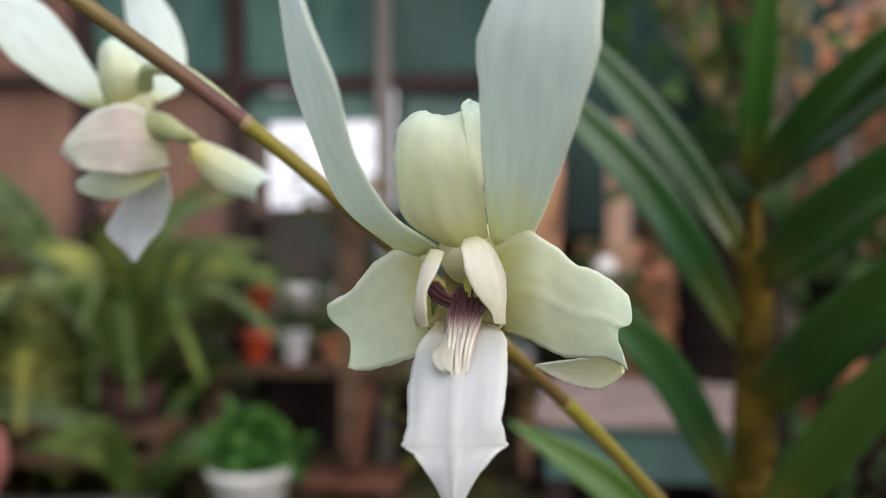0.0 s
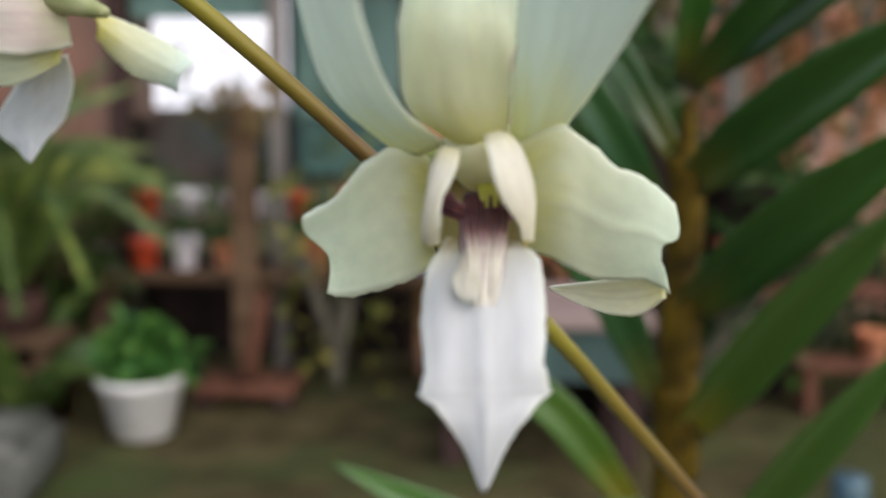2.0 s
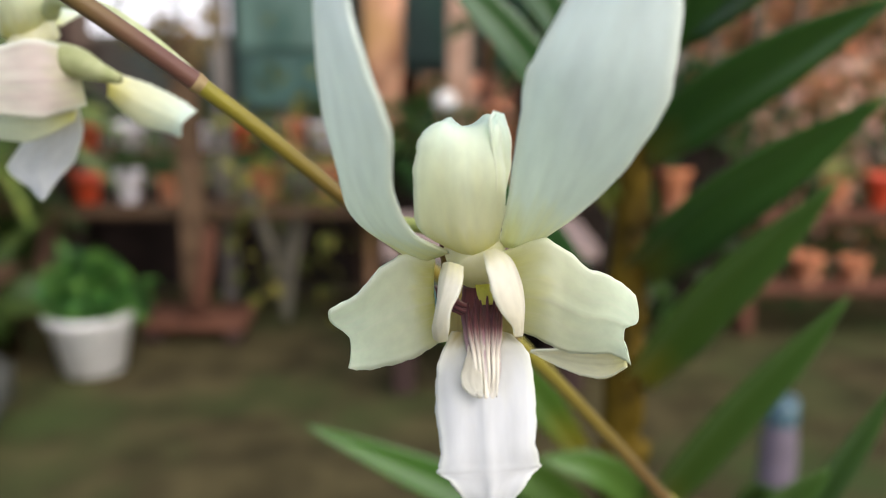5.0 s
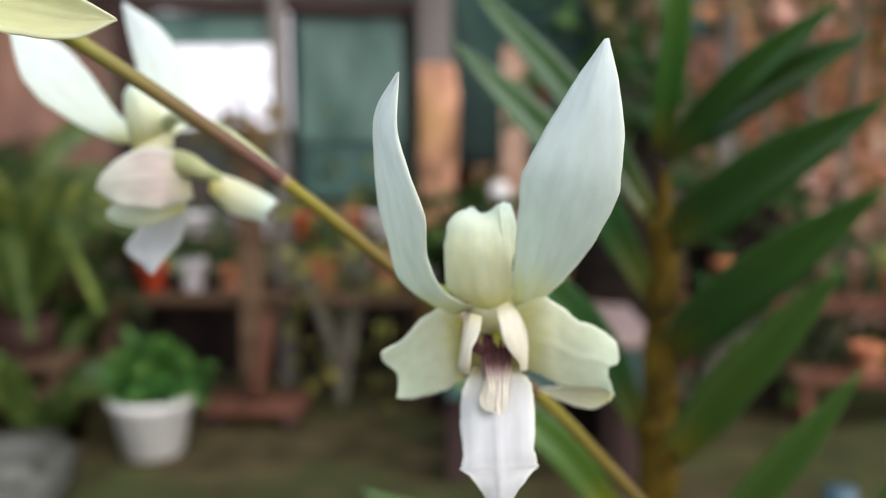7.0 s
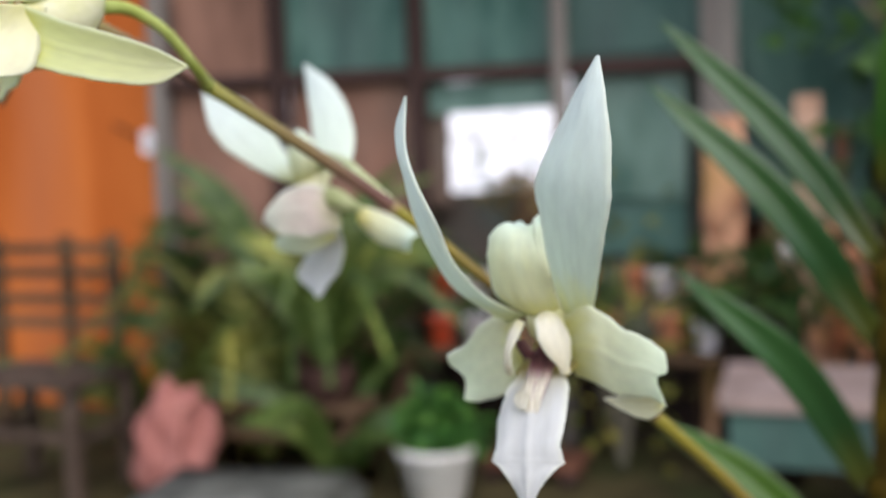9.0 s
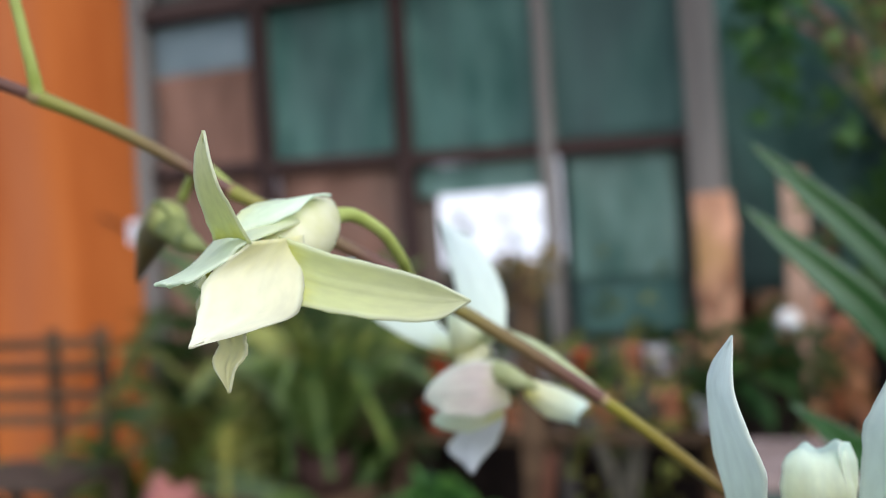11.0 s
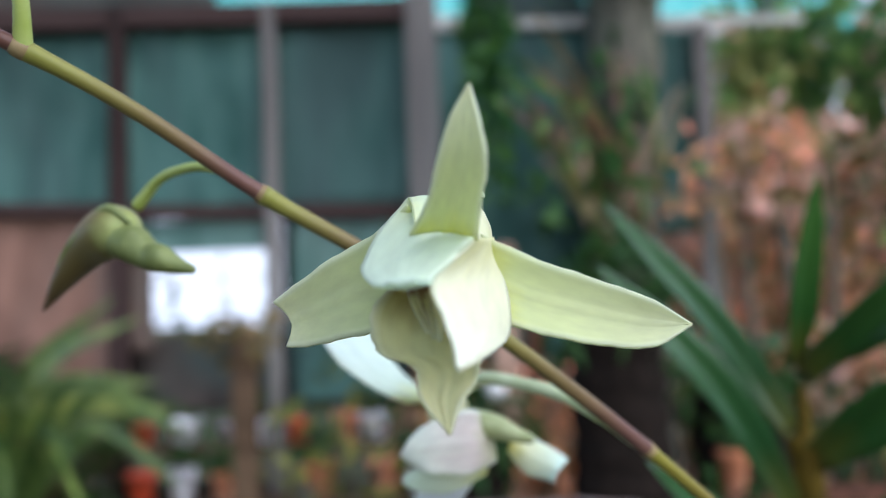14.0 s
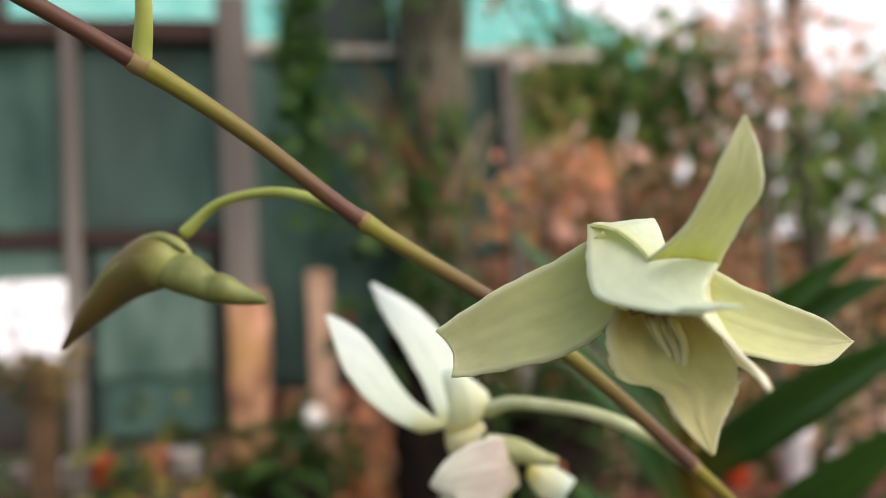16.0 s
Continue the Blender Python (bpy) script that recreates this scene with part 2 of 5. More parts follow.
for lm in (LEAF, LEAF_Y, LEAF_D):
    lm.node_tree.nodes["Principled BSDF"].inputs["Specular IOR Level"].default_value = 0.5
    lm.node_tree.nodes["Principled BSDF"].inputs["Coat Weight"].default_value = 0.15
    lm.node_tree.nodes["Principled BSDF"].inputs["Coat Roughness"].default_value = 0.3
CANE = mat("cane_brown", (0.016, 0.011, 0.002), (0.10, 0.062, 0.006), 70, 0.7, 0.4, spots=(0.15, 0.095, 0.008))
GROUND = mat("ground_moss", (0.032, 0.026, 0.012), (0.080, 0.065, 0.030), 9, 0.95, 0.6, spots=(0.045, 0.060, 0.020))
TIMBER = mat("timber_dark", (0.022, 0.013, 0.012), (0.055, 0.033, 0.030), 14, 0.8, 0.4, (1, 1, 0.1))
GREY_WOOD = mat("timber_grey", (0.11, 0.095, 0.09), (0.22, 0.195, 0.18), 16, 0.85, 0.4, (1, 1, 0.08))
BROWN_WOOD = mat("timber_brown", (0.050, 0.030, 0.018), (0.13, 0.080, 0.048), 14, 0.8, 0.4, (0.1, 1, 1))
NET = mat("shade_net_green", (0.052, 0.115, 0.100), (0.115, 0.205, 0.180), 14, 0.8, 0.2, (1, 1, 0.3), detail=6, spots=(0.070, 0.110, 0.105), translucent=0.3)
GLASSY = mat("panel_teal", (0.07, 0.16, 0.135), (0.32, 0.47, 0.42), 7, 0.2, 0.1, (1, 1, 0.4), spots=(0.13, 0.16, 0.14), translucent=0.4)
GLASSB = mat("glass_dusty", (0.16, 0.20, 0.22), (0.26, 0.31, 0.33), 4, 0.35, 0.1, translucent=0.35)
BOARD = mat("board_brown", (0.13, 0.07, 0.052), (0.27, 0.145, 0.108), 9, 0.8, 0.2, (1, 1, 0.35), spots=(0.10, 0.095, 0.085))
ORANGE = mat("wall_orange", (0.36, 0.085, 0.016), (0.50, 0.14, 0.032), 5, 0.7, 0.2, (1, 1, 0.2), spots=(0.42, 0.14, 0.06))
WHITE_POT = mat("pot_white", (0.55, 0.53, 0.52), (0.72, 0.70, 0.69), 12, 0.5, 0.1)
SOIL = mat("soil", (0.012, 0.008, 0.006), (0.03, 0.021, 0.015), 60, 0.95, 0.8)


def roofing():
    """Tinted translucent plastic: part of the daylight passes straight, part is scattered."""
    m = bpy.data.materials.new("roof_sheet_turquoise")
    m.use_nodes = True
    n, l = m.node_tree.nodes, m.node_tree.links
    nz, rp, tr, tp, mx = n.new("ShaderNodeTexNoise"), n.new("ShaderNodeValToRGB"), n.new("ShaderNodeBsdfTranslucent"), n.new("ShaderNodeBsdfTransparent"), n.new("ShaderNodeMixShader")
    tc = n.new("ShaderNodeTexCoord")
    l.new(tc.outputs["Object"], nz.inputs[0])
    nz.inputs["Scale"].default_value, nz.inputs["Detail"].default_value = 4.0, 6
    rp.color_ramp.elements[0].position, rp.color_ramp.elements[1].position = 0.35, 0.65
    rp.color_ramp.elements[0].color, rp.color_ramp.elements[1].color = (0.16, 0.74, 0.62, 1), (0.48, 0.98, 0.90, 1)
    l.new(nz.outputs[0], rp.inputs[0])
    for s in (tr, tp):
        l.new(rp.outputs[0], s.inputs["Color"])
    mx.inputs[0].default_value = 0.6
    l.new(tr.outputs[0], mx.inputs[1])
    l.new(tp.outputs[0], mx.inputs[2])
    l.new(mx.outputs[0], n["Material Output"].inputs[0])
    return m


ROOFING = roofing()
TERRA = mat("terracotta", (0.50, 0.17, 0.08), (0.66, 0.28, 0.16), 5, 0.85, 0.3, spots=(0.58, 0.36, 0.26))
PLASTER = mat("plaster_rose", (0.26, 0.14, 0.09), (0.74, 0.48, 0.37), 9, 0.9, 0.3, (1, 1, 0.35), spots=(0.22, 0.17, 0.09))
FERN = mat("fern_green", (0.040, 0.085, 0.011), (0.19, 0.24, 0.05), 20, 0.5, 0.1, vary=0.6, translucent=0.3)
FERN_Y = mat("fern_yellow", (0.17, 0.19, 0.04), (0.42, 0.42, 0.15), 20, 0.5, 0.1, vary=0.3, translucent=0.3)
FERN_O = mat("fern_olive", (0.075, 0.090, 0.014), (0.26, 0.26, 0.055), 20, 0.5, 0.1, vary=0.75, translucent=0.3)
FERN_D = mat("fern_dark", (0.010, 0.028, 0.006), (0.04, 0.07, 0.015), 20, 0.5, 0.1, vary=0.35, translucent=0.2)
FROND_DRY = mat("frond_dry", (0.12, 0.07, 0.03), (0.28, 0.18, 0.09), 20, 0.8, 0.1, vary=0.35, translucent=0.2)
STRAP = mat("strap_green", (0.035, 0.075, 0.012), (0.13, 0.18, 0.045), 20, 0.4, 0.1, vary=0.3, translucent=0.25)
NEST = mat("nest_fern_green", (0.038, 0.080, 0.012), (0.23, 0.26, 0.055), 14, 0.45, 0.15, vary=0.45, translucent=0.3)
BUSH = mat("bush_green", (0.012, 0.04, 0.008), (0.045, 0.10, 0.02), 20, 0.5, 0.1, vary=0.4, translucent=0.25)
VINE = mat("vine_green", (0.018, 0.070, 0.014), (0.075, 0.17, 0.04), 20, 0.5, 0.1, vary=0.5, translucent=0.3)
BUSH_L = mat("hedge_green", (0.045, 0.125, 0.028), (0.19, 0.32, 0.085), 20, 0.5, 0.1, vary=0.7, translucent=0.5)
DRY = mat("dry_leaves", (0.46, 0.21, 0.09), (0.90, 0.54, 0.30), 12, 0.8, 0.1, vary=0.6, translucent=0.5)
DRY_P = mat("dry_leaves_pink", (0.58, 0.34, 0.24), (0.93, 0.68, 0.56), 12, 0.8, 0.1, vary=0.55, translucent=0.5)
CANE_DRY = mat("cane_straw", (0.15, 0.115, 0.07), (0.38, 0.30, 0.19), 30, 0.7, 0.2, vary=0.6)
DRYG = mat("dry_green", (0.10, 0.08, 0.03), (0.22, 0.16, 0.07), 12, 0.8, 0.1, vary=0.4, translucent=0.2)
MINT = mat("herb_green", (0.020, 0.085, 0.015), (0.085, 0.23, 0.045), 30, 0.5, 0.1, vary=0.6, translucent=0.3)
DARKPOT = mat("pot_dark", (0.025, 0.012, 0.010), (0.06, 0.03, 0.025), 15, 0.7, 0.2)
STONE = mat("stone_grey", (0.05, 0.052, 0.046), (0.15, 0.15, 0.135), 10, 0.9, 0.4)
PINK = mat("sack_pink", (0.20, 0.07, 0.06), (0.42, 0.18, 0.16), 9, 0.7, 0.4)
RED = mat("plastic_red", (0.55, 0.05, 0.02), (0.70, 0.10, 0.04), 10, 0.4, 0.05)
PALE = mat("plastic_pale", (0.86, 0.80, 0.88), (0.94, 0.90, 0.96), 10, 0.35, 0.05)
BARK = mat("bark", (0.050, 0.046, 0.036), (0.18, 0.160, 0.125), 26, 0.95, 1.0, (1, 1, 0.22), spots=(0.10, 0.105, 0.075))
BLUE = mat("plastic_blue", (0.03, 0.07, 0.10), (0.08, 0.14, 0.17), 10, 0.3, 0.05)
# board's near-black holds the shade under the shelves; the cable is simply dark
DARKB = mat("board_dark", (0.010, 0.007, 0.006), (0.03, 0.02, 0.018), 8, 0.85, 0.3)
BOARD_G = mat("board_greybrown", (0.045, 0.036, 0.032), (0.10, 0.08, 0.07), 6, 0.8, 0.3, spots=(0.05, 0.07, 0.065))
STUMP = mat("stump_fibre", (0.005, 0.004, 0.003), (0.02, 0.013, 0.01), 40, 0.95, 0.8)
STOOLW = mat("stool_wood", (0.04, 0.028, 0.022), (0.10, 0.07, 0.055), 14, 0.85, 0.4)
RUST = mat("timber_rust", (0.065, 0.028, 0.018), (0.15, 0.065, 0.042), 14, 0.8, 0.3)
PINKWOOD = mat("timber_pink", (0.40, 0.24, 0.17), (0.58, 0.38, 0.29), 14, 0.8, 0.3)
SLAB = mat("bark_orange", (0.20, 0.09, 0.05), (0.68, 0.36, 0.23), 18, 0.85, 0.5, (1, 1, 0.5), spots=(0.50, 0.30, 0.10))
PALEWOOD = mat("timber_pale", (0.36, 0.34, 0.31), (0.56, 0.52, 0.48), 14, 0.85, 0.3, (0.1, 1, 1))
FENCEW = mat("fence_wood", (0.28, 0.15, 0.10), (0.88, 0.62, 0.48), 10, 0.85, 0.3, (1, 1, 0.2), spots=(0.20, 0.12, 0.06), vary=0.45)
GREYV = mat("plastic_violet", (0.10, 0.08, 0.10), (0.16, 0.13, 0.17), 14, 0.6, 0.1)
GREYP = mat("pot_grey", (0.24, 0.20, 0.20), (0.34, 0.29, 0.29), 14, 0.7, 0.2)
WHITE = mat("bag_white", (0.82, 0.80, 0.78), (0.9, 0.88, 0.86), 10, 0.4, 0.1)
PINKFLOOR = mat("bench_top_pink", (0.20, 0.145, 0.13), (0.32, 0.24, 0.225), 12, 0.8, 0.3)


# ---- mesh helpers ----
def mesh_ob(name, bm, material, parent=None, label="", smooth=True):
    me = bpy.data.meshes.new(name)
    bmesh.ops.recalc_face_normals(bm, faces=bm.faces)
    bm.to_mesh(me)
    bm.free()
    for p in me.polygons:
        p.use_smooth = smooth
    me.materials.append(material)
    ob = new(name, me)
    ob.parent = parent
    if label:
        ob["label"] = label
    return ob


def part(name, bm, material, parent, label="", smooth=True):
    return mesh_ob(name, bm, material, parent, label, smooth)


def empty(name, place, label, category, group=""):
    ob = new(name)
    ob.location = place
    ob.empty_display_size = 0.02
    return tagged(ob, label, category, group)


def curve_at(pts, s):
    """Catmull-Rom through pts, s from 0 to 1."""
    k = s * (len(pts) - 1)
    i = min(int(k), len(pts) - 2)
    f = k - i
    p1, p2 = np.array(pts[i], float), np.array(pts[i + 1], float)
    p0 = np.array(pts[i - 1], float) if i else 2 * p1 - p2
    p3 = np.array(pts[i + 2], float) if i + 2 < len(pts) else 2 * p2 - p1
    return 0.5 * (2 * p1 + (p2 - p0) * f + (2 * p0 - 5 * p1 + 4 * p2 - p3) * f**2 + (3 * p1 - p0 - 3 * p2 + p3) * f**3)


def petal(name, parent, stations, cup=0.0, mat=None, label="", wave=0.12, thick=0.35, across=16, along=36, flatten=0.0, ribs=0.0, notch=0.0, dip=0.0, corner=0.0, crease=0.15, jag=0.0, bite=0.0):
    """A petal lofted through cross-sections, in millimetres from its flower's heart: middle and half-width of each. cup bows it."""
    bm = bmesh.new()
    uv = bm.loops.layers.uv.new("UVMap")
    rng = np.random.RandomState(len(stations) * 7 + int(abs(stations[0][0]) * 10))
    ph = rng.rand(6) * 6.28
    grid = []
    for i in range(along + 1):
        s = i / along
        row = curve_at(stations, s)
        ds = curve_at(stations, min(1, s + 0.01))[:3] - curve_at(stations, max(0, s - 0.01))[:3]
        nrm = np.cross(ds, row[3:])
        nrm = nrm / (np.linalg.norm(nrm) + 1e-9)
        if nrm[1] > 0:
            nrm = -nrm
        along_dir = ds / (np.linalg.norm(ds) + 1e-9)
        wid = np.linalg.norm(row[3:])
        line = []
        for j in range(across + 1):
            v = 2 * j / across - 1
            ripple = wave * (math.sin(9 * s + ph[0] + 2 * v) * v * v + 0.5 * math.sin(21 * s + ph[1]) * v**4)
            frill = 1 + 0.012 * math.sin(31 * s + ph[2]) * abs(v) ** 6 + 0.008 * math.sin(67 * s + ph[3] * (1 + v)) * abs(v) ** 6
            frill += jag * abs(v) ** 8 * (math.sin(83 * s + 4 * v) + 0.7 * math.sin(151 * s + ph[4] * v)) * min(1, 2 * s)
            bow = -cup * (1 - flatten * s**3) * (1 - v * v) * min(1, wid / 3) + crease * math.exp(-(v / 0.09) ** 2) + ribs * math.cos(9.4 * v) * min(1, 3 * s) * (1 - s * s)
            p = row[:3] + row[3:] * v * frill + nrm * (bow + ripple * min(1, wid / 3)) - along_dir * notch * s**5 * (1 - abs((v - 0.1) / (0.9 if v > 0.1 else 1.1)) ** 1.5) - along_dir * bite * s**8 * math.exp(-(((v - 0.35) / 0.42) ** 2)) - along_dir * corner * s**6 * max(0.0, (-v - 0.3) / 0.7) ** 2
            p[2] -= dip * (s**1.5 * max(0.0, 1 - ((v - 0.2) / 0.6) ** 2) + 4 * s * s * max(0.0, -v - 0.55) ** 2)
            line.append(bm.verts.new(p / 1000))
        grid.append(line)
    for i in range(along):
        for j in range(across):
            f = bm.faces.new((grid[i][j], grid[i][j + 1], grid[i + 1][j + 1], grid[i + 1][j]))
            for lp, (a, b) in zip(f.loops, ((j, i), (j + 1, i), (j + 1, i + 1), (j, i + 1))):
                lp[uv].uv = (a / across, b / along)
    ob = part(name, bm, mat, parent, label)
    so = ob.modifiers.new("thickness", "SOLIDIFY")
    so.thickness, so.offset = thick / 1000, 0
    return ob


def tube(name, pts, radii, material, parent=None, sides=14, along=40, label="", ripple=0.0):
    """A round stalk through pts (metres) with radii along it."""
    bm = bmesh.new()
    uv = bm.loops.layers.uv.new("UVMap")
    rings = []
    up = Vector((0.13, 0.2, 1)).normalized()
    rr = [(r,) for r in radii]
    for i in range(along + 1):
        s = i / along
        c = Vector(curve_at(pts, s))
        d = (Vector(curve_at(pts, min(1, s + 0.01))) - Vector(curve_at(pts, max(0, s - 0.01)))).normalized()
        a = d.cross(up).normalized()
        b = d.cross(a).normalized()
        r = float(curve_at(rr, s)[0]) * (1 + ripple * math.sin(s * 60))
        rings.append([bm.verts.new(c + r * (math.cos(k / sides * math.tau) * a + math.sin(k / sides * math.tau) * b)) for k in range(sides)])
    for i in range(along):
        for k in range(sides):
            f = bm.faces.new((rings[i][k], rings[i][(k + 1) % sides], rings[i + 1][(k + 1) % sides], rings[i + 1][k]))
            for lp, (a, c) in zip(f.loops, ((k, i), (k + 1, i), (k + 1, i + 1), (k, i + 1))):
                lp[uv].uv = (a / sides, c / along)
    bm.faces.new(rings[0])
    bm.faces.new(rings[-1])
    return mesh_ob(name, bm, material, parent, label)


def box_bm(size, centre=(0, 0, 0), bevel=0.004, turn=None, bm=None):
    bm = bm or bmesh.new()
    m = Matrix.Translation(centre) @ (turn or Matrix()) @ Matrix.Diagonal((*size, 1))
    made = bmesh.ops.create_cube(bm, size=1, matrix=m)
    if bevel:
        edges = list({e for v in made["verts"] for e in v.link_edges})
        bmesh.ops.bevel(bm, geom=edges, offset=bevel, segments=2, affect="EDGES", profile=0.5)
    return bm


def lathe_bm(profile, sides=40, bm=None, centre=(0, 0, 0)):
    """A turned body from (radius, height) rows."""
    bm = bm or bmesh.new()
    rings = []
    for r, z in profile:
        rings.append([bm.verts.new((centre[0] + r * math.cos(k / sides * math.tau), centre[1] + r * math.sin(k / sides * math.tau), centre[2] + z)) for k in range(sides)])
    for a, b in zip(rings, rings[1:]):
        for k in range(sides):
            bm.faces.new((a[k], a[(k + 1) % sides], b[(k + 1) % sides], b[k]))
    bm.faces.new(rings[0])
    bm.faces.new(rings[-1])
    return bm


def blade(bm, base, mid, tip, half, fold=0.3, n=12, side=None):
    """A strap leaf with a folded midrib along a curve."""
    pts = [base, mid, tip]
    rows = []
    for i in range(n + 1):
        s = i / n
        c = Vector(curve_at(pts, s))
        d = (Vector(curve_at(pts, min(1, s + 0.02))) - Vector(curve_at(pts, max(0, s - 0.02)))).normalized()
        w = (side or d.cross(Vector((0.1, -1, 0.35)))).normalized()
        w = (w - d * w.dot(d)).normalized()
        nn = w.cross(d).normalized()
        wid = half * min(1, 0.55 + 1.6 * s) * (1 - max(0, (s - 0.45) / 0.55) ** 2.2) + 0.0003
        rows.append([bm.verts.new(c - w * wid + nn * wid * fold), bm.verts.new(c - w * wid * 0.5 + nn * wid * fold * 0.35), bm.verts.new(c), bm.verts.new(c + w * wid * 0.5 + nn * wid * fold * 0.35), bm.verts.new(c + w * wid + nn * wid * fold)])
    uv = bm.loops.layers.uv.verify()
    for i, (a, b) in enumerate(zip(rows, rows[1:])):
        for k in range(4):
            f = bm.faces.new((a[k], a[k + 1], b[k + 1], b[k]))
            for lp, (u, v) in zip(f.loops, ((k, i), (k + 1, i), (k + 1, i + 1), (k, i + 1))):
                lp[uv].uv = (u / 4, v / n)


def leaf_cloud(bm, rng, centre, size, count, length, width, droop=0.3):
    """Many small pointed leaves scattered through an uneven clump."""
    for _ in range(count):
        d = rng.normal(size=3)
        d = d / np.linalg.norm(d) * rng.rand() ** 0.4
        p = Vector(np.array(centre) + d * np.array(size) * (0.75 + 0.5 * rng.rand()))
        a = Vector(rng.normal(size=3) + d * 0.8)
        a.z -= droop
        a.normalize()
        b = a.cross(Vector(rng.normal(size=3))).normalized()
        ln, wd = length * (0.6 + 0.8 * rng.rand()), width * (0.6 + 0.8 * rng.rand())
        q = [p, p + a * ln * 0.5 + b * wd, p + a * ln, p + a * ln * 0.5 - b * wd]
        q[2] = q[2] - Vector((0, 0, ln * 0.15))
        bm.faces.new([bm.verts.new(v) for v in q])


# ---- ground and walls ----
def ground():
    bm = bmesh.new()
    bmesh.ops.create_grid(bm, x_segments=160, y_segments=160, size=1)
    for v in bm.verts:
        x, y = v.co.x, v.co.y
        v.co.x, v.co.y = math.copysign(abs(x) ** 3 * 300, x) + x * 3, math.copysign(abs(y) ** 3 * 300, y) + y * 3 + 1.5
        v.co.z = 0.012 * noise.noise((v.co.x * 4, v.co.y * 4, 0)) + 0.004 * noise.noise((v.co.x * 17, v.co.y * 17, 3)) - 0.004
    tagged(mesh_ob("ground", bm, GROUND), "dark damp earth floor with thin green moss", "ground", kind="structure")


ground()
WY = 2.6


def hazy_sky():
    """Bright white haze at the horizon, far behind everything."""
    m = bpy.data.materials.new("sky_haze")
    m.use_nodes = True
    n, l = m.node_tree.nodes, m.node_tree.links
    em, nz, rp = n.new("ShaderNodeEmission"), n.new("ShaderNodeTexNoise"), n.new("ShaderNodeValToRGB")
    nz.inputs["Scale"].default_value = 0.08
    rp.color_ramp.elements[0].color, rp.color_ramp.elements[1].color = (0.76, 0.79, 0.97, 1), (0.98, 0.96, 1.0, 1)
    tc = n.new("ShaderNodeTexCoord")
    l.new(tc.outputs["Object"], nz.inputs[0])
    l.new(nz.outputs[0], rp.inputs[0])
    l.new(rp.outputs[0], em.inputs["Color"])
    em.inputs["Strength"].default_value = 0.95
    l.new(em.outputs[0], n["Material Output"].inputs[0])
    bm = bmesh.new()
    rows = []
    for i in range(25):
        a = radians(-66 + 132 * i / 24)
        rows.append([bm.verts.new((80 * math.sin(a), 80 * math.cos(a), z)) for z in (-1, 22, 46)])
    for a, c in zip(rows, rows[1:]):
        for k in range(2):
            bm.faces.new((a[k], c[k], c[k + 1], a[k + 1]))
    tagged(mesh_ob("backdrop", bm, m), "bright white hazy sky above the horizon", "sky", kind="structure")


hazy_sky()


def wall_bar(name, x0, z0, x1, z1, w, material, y=WY, depth=0.05):
    dx, dz = x1 - x0, z1 - z0
    ln = math.hypot(dx, dz)
    bm = box_bm((w, depth, ln), bevel=0.004)
    ob = mesh_ob(name, bm, material, smooth=False)
    ob.matrix_world = Matrix.Translation(((x0 + x1) / 2, y, (z0 + z1) / 2)) @ Matrix.Rotation(math.atan2(dx, dz), 4, "Y")
    return ob


def frame_post(x, w, z1, material, y=WY, z0=0.0, depth=0.05, label="upright dark timber of the shade house frame"):
    return tagged(wall_bar("wall_post", x, z0, x, z1, w, material, y, depth), label, "post", "posts of the shade house", "structure")


def sheet(name, x0, x1, z0, z1, y, material, label, thick=0.006, sag=0.0, category="panel"):
    """A thin sheet with a little sag and waviness."""
    bm = bmesh.new()
    nx, nz = 16, 16
    g = [[bm.verts.new((x0 + (x1 - x0) * i / nx, y + sag * math.sin(i / nx * 3.1416) * math.sin(k / nz * 3.1416) + sag * 0.5 * noise.noise((i * 0.4, k * 0.25, x0)), z0 + (z1 - z0) * k / nz)) for k in range(nz + 1)] for i in range(nx + 1)]
    for i in range(nx):
        for k in range(nz):
            bm.faces.new((g[i][k], g[i + 1][k], g[i + 1][k + 1], g[i][k + 1]))
    ob = mesh_ob(name, bm, material)
    so = ob.modifiers.new("thickness", "SOLIDIFY")
    so.thickness = thick
    return tagged(ob, label, category, kind="structure")


# uprights and rails of the shade house
frame_post(-1.45, 0.05, 1.685, TIMBER)
frame_post(-0.98, 0.045, 1.685, TIMBER)
frame_post(-0.545, 0.04, 1.685, GREY_WOOD, label="upright weathered grey batten of the shade house")
frame_post(-0.11, 0.09, 1.75, GREY_WOOD, depth=0.09, label="weathered grey timber post of the shade house")
frame_post(-1.89, 0.05, 2.2, GREY_WOOD, depth=0.07, label="weathered grey corner post beside the orange wall")
frame_post(0.80, 0.05, 1.70, GREY_WOOD, y=3.0, label="weathered grey timber post of the shade house")
for a, b, z in ((-1.86, -1.475, 1.13), (-1.425, -1.003, 1.115), (-0.957, -0.566, 1.095), (-0.524, -0.156, 1.085)):
    tagged(wall_bar("wall_rail", a, z, b, z - 0.012, 0.04, TIMBER, depth=0.04), "dark timber cross rail of the shade house frame", "rail", "rails of the shade house", "structure")
for a, b in ((-1.86, -1.475), (-1.425, -1.003), (-0.957, -0.566), (-0.524, -0.156)):
    tagged(wall_bar("wall_beam", a, 1.65, b, 1.65, 0.06, TIMBER, depth=0.06), "dark timber top beam under the roof", "beam", "beams of the shade house", "structure")
tagged(wall_bar("wall_rail", -0.10, 1.735, 1.15, 1.715, 0.03, PALEWOOD, 3.03, 0.03), "pale weathered rail along the top of the net", "rail", "rails of the shade house", "structure")
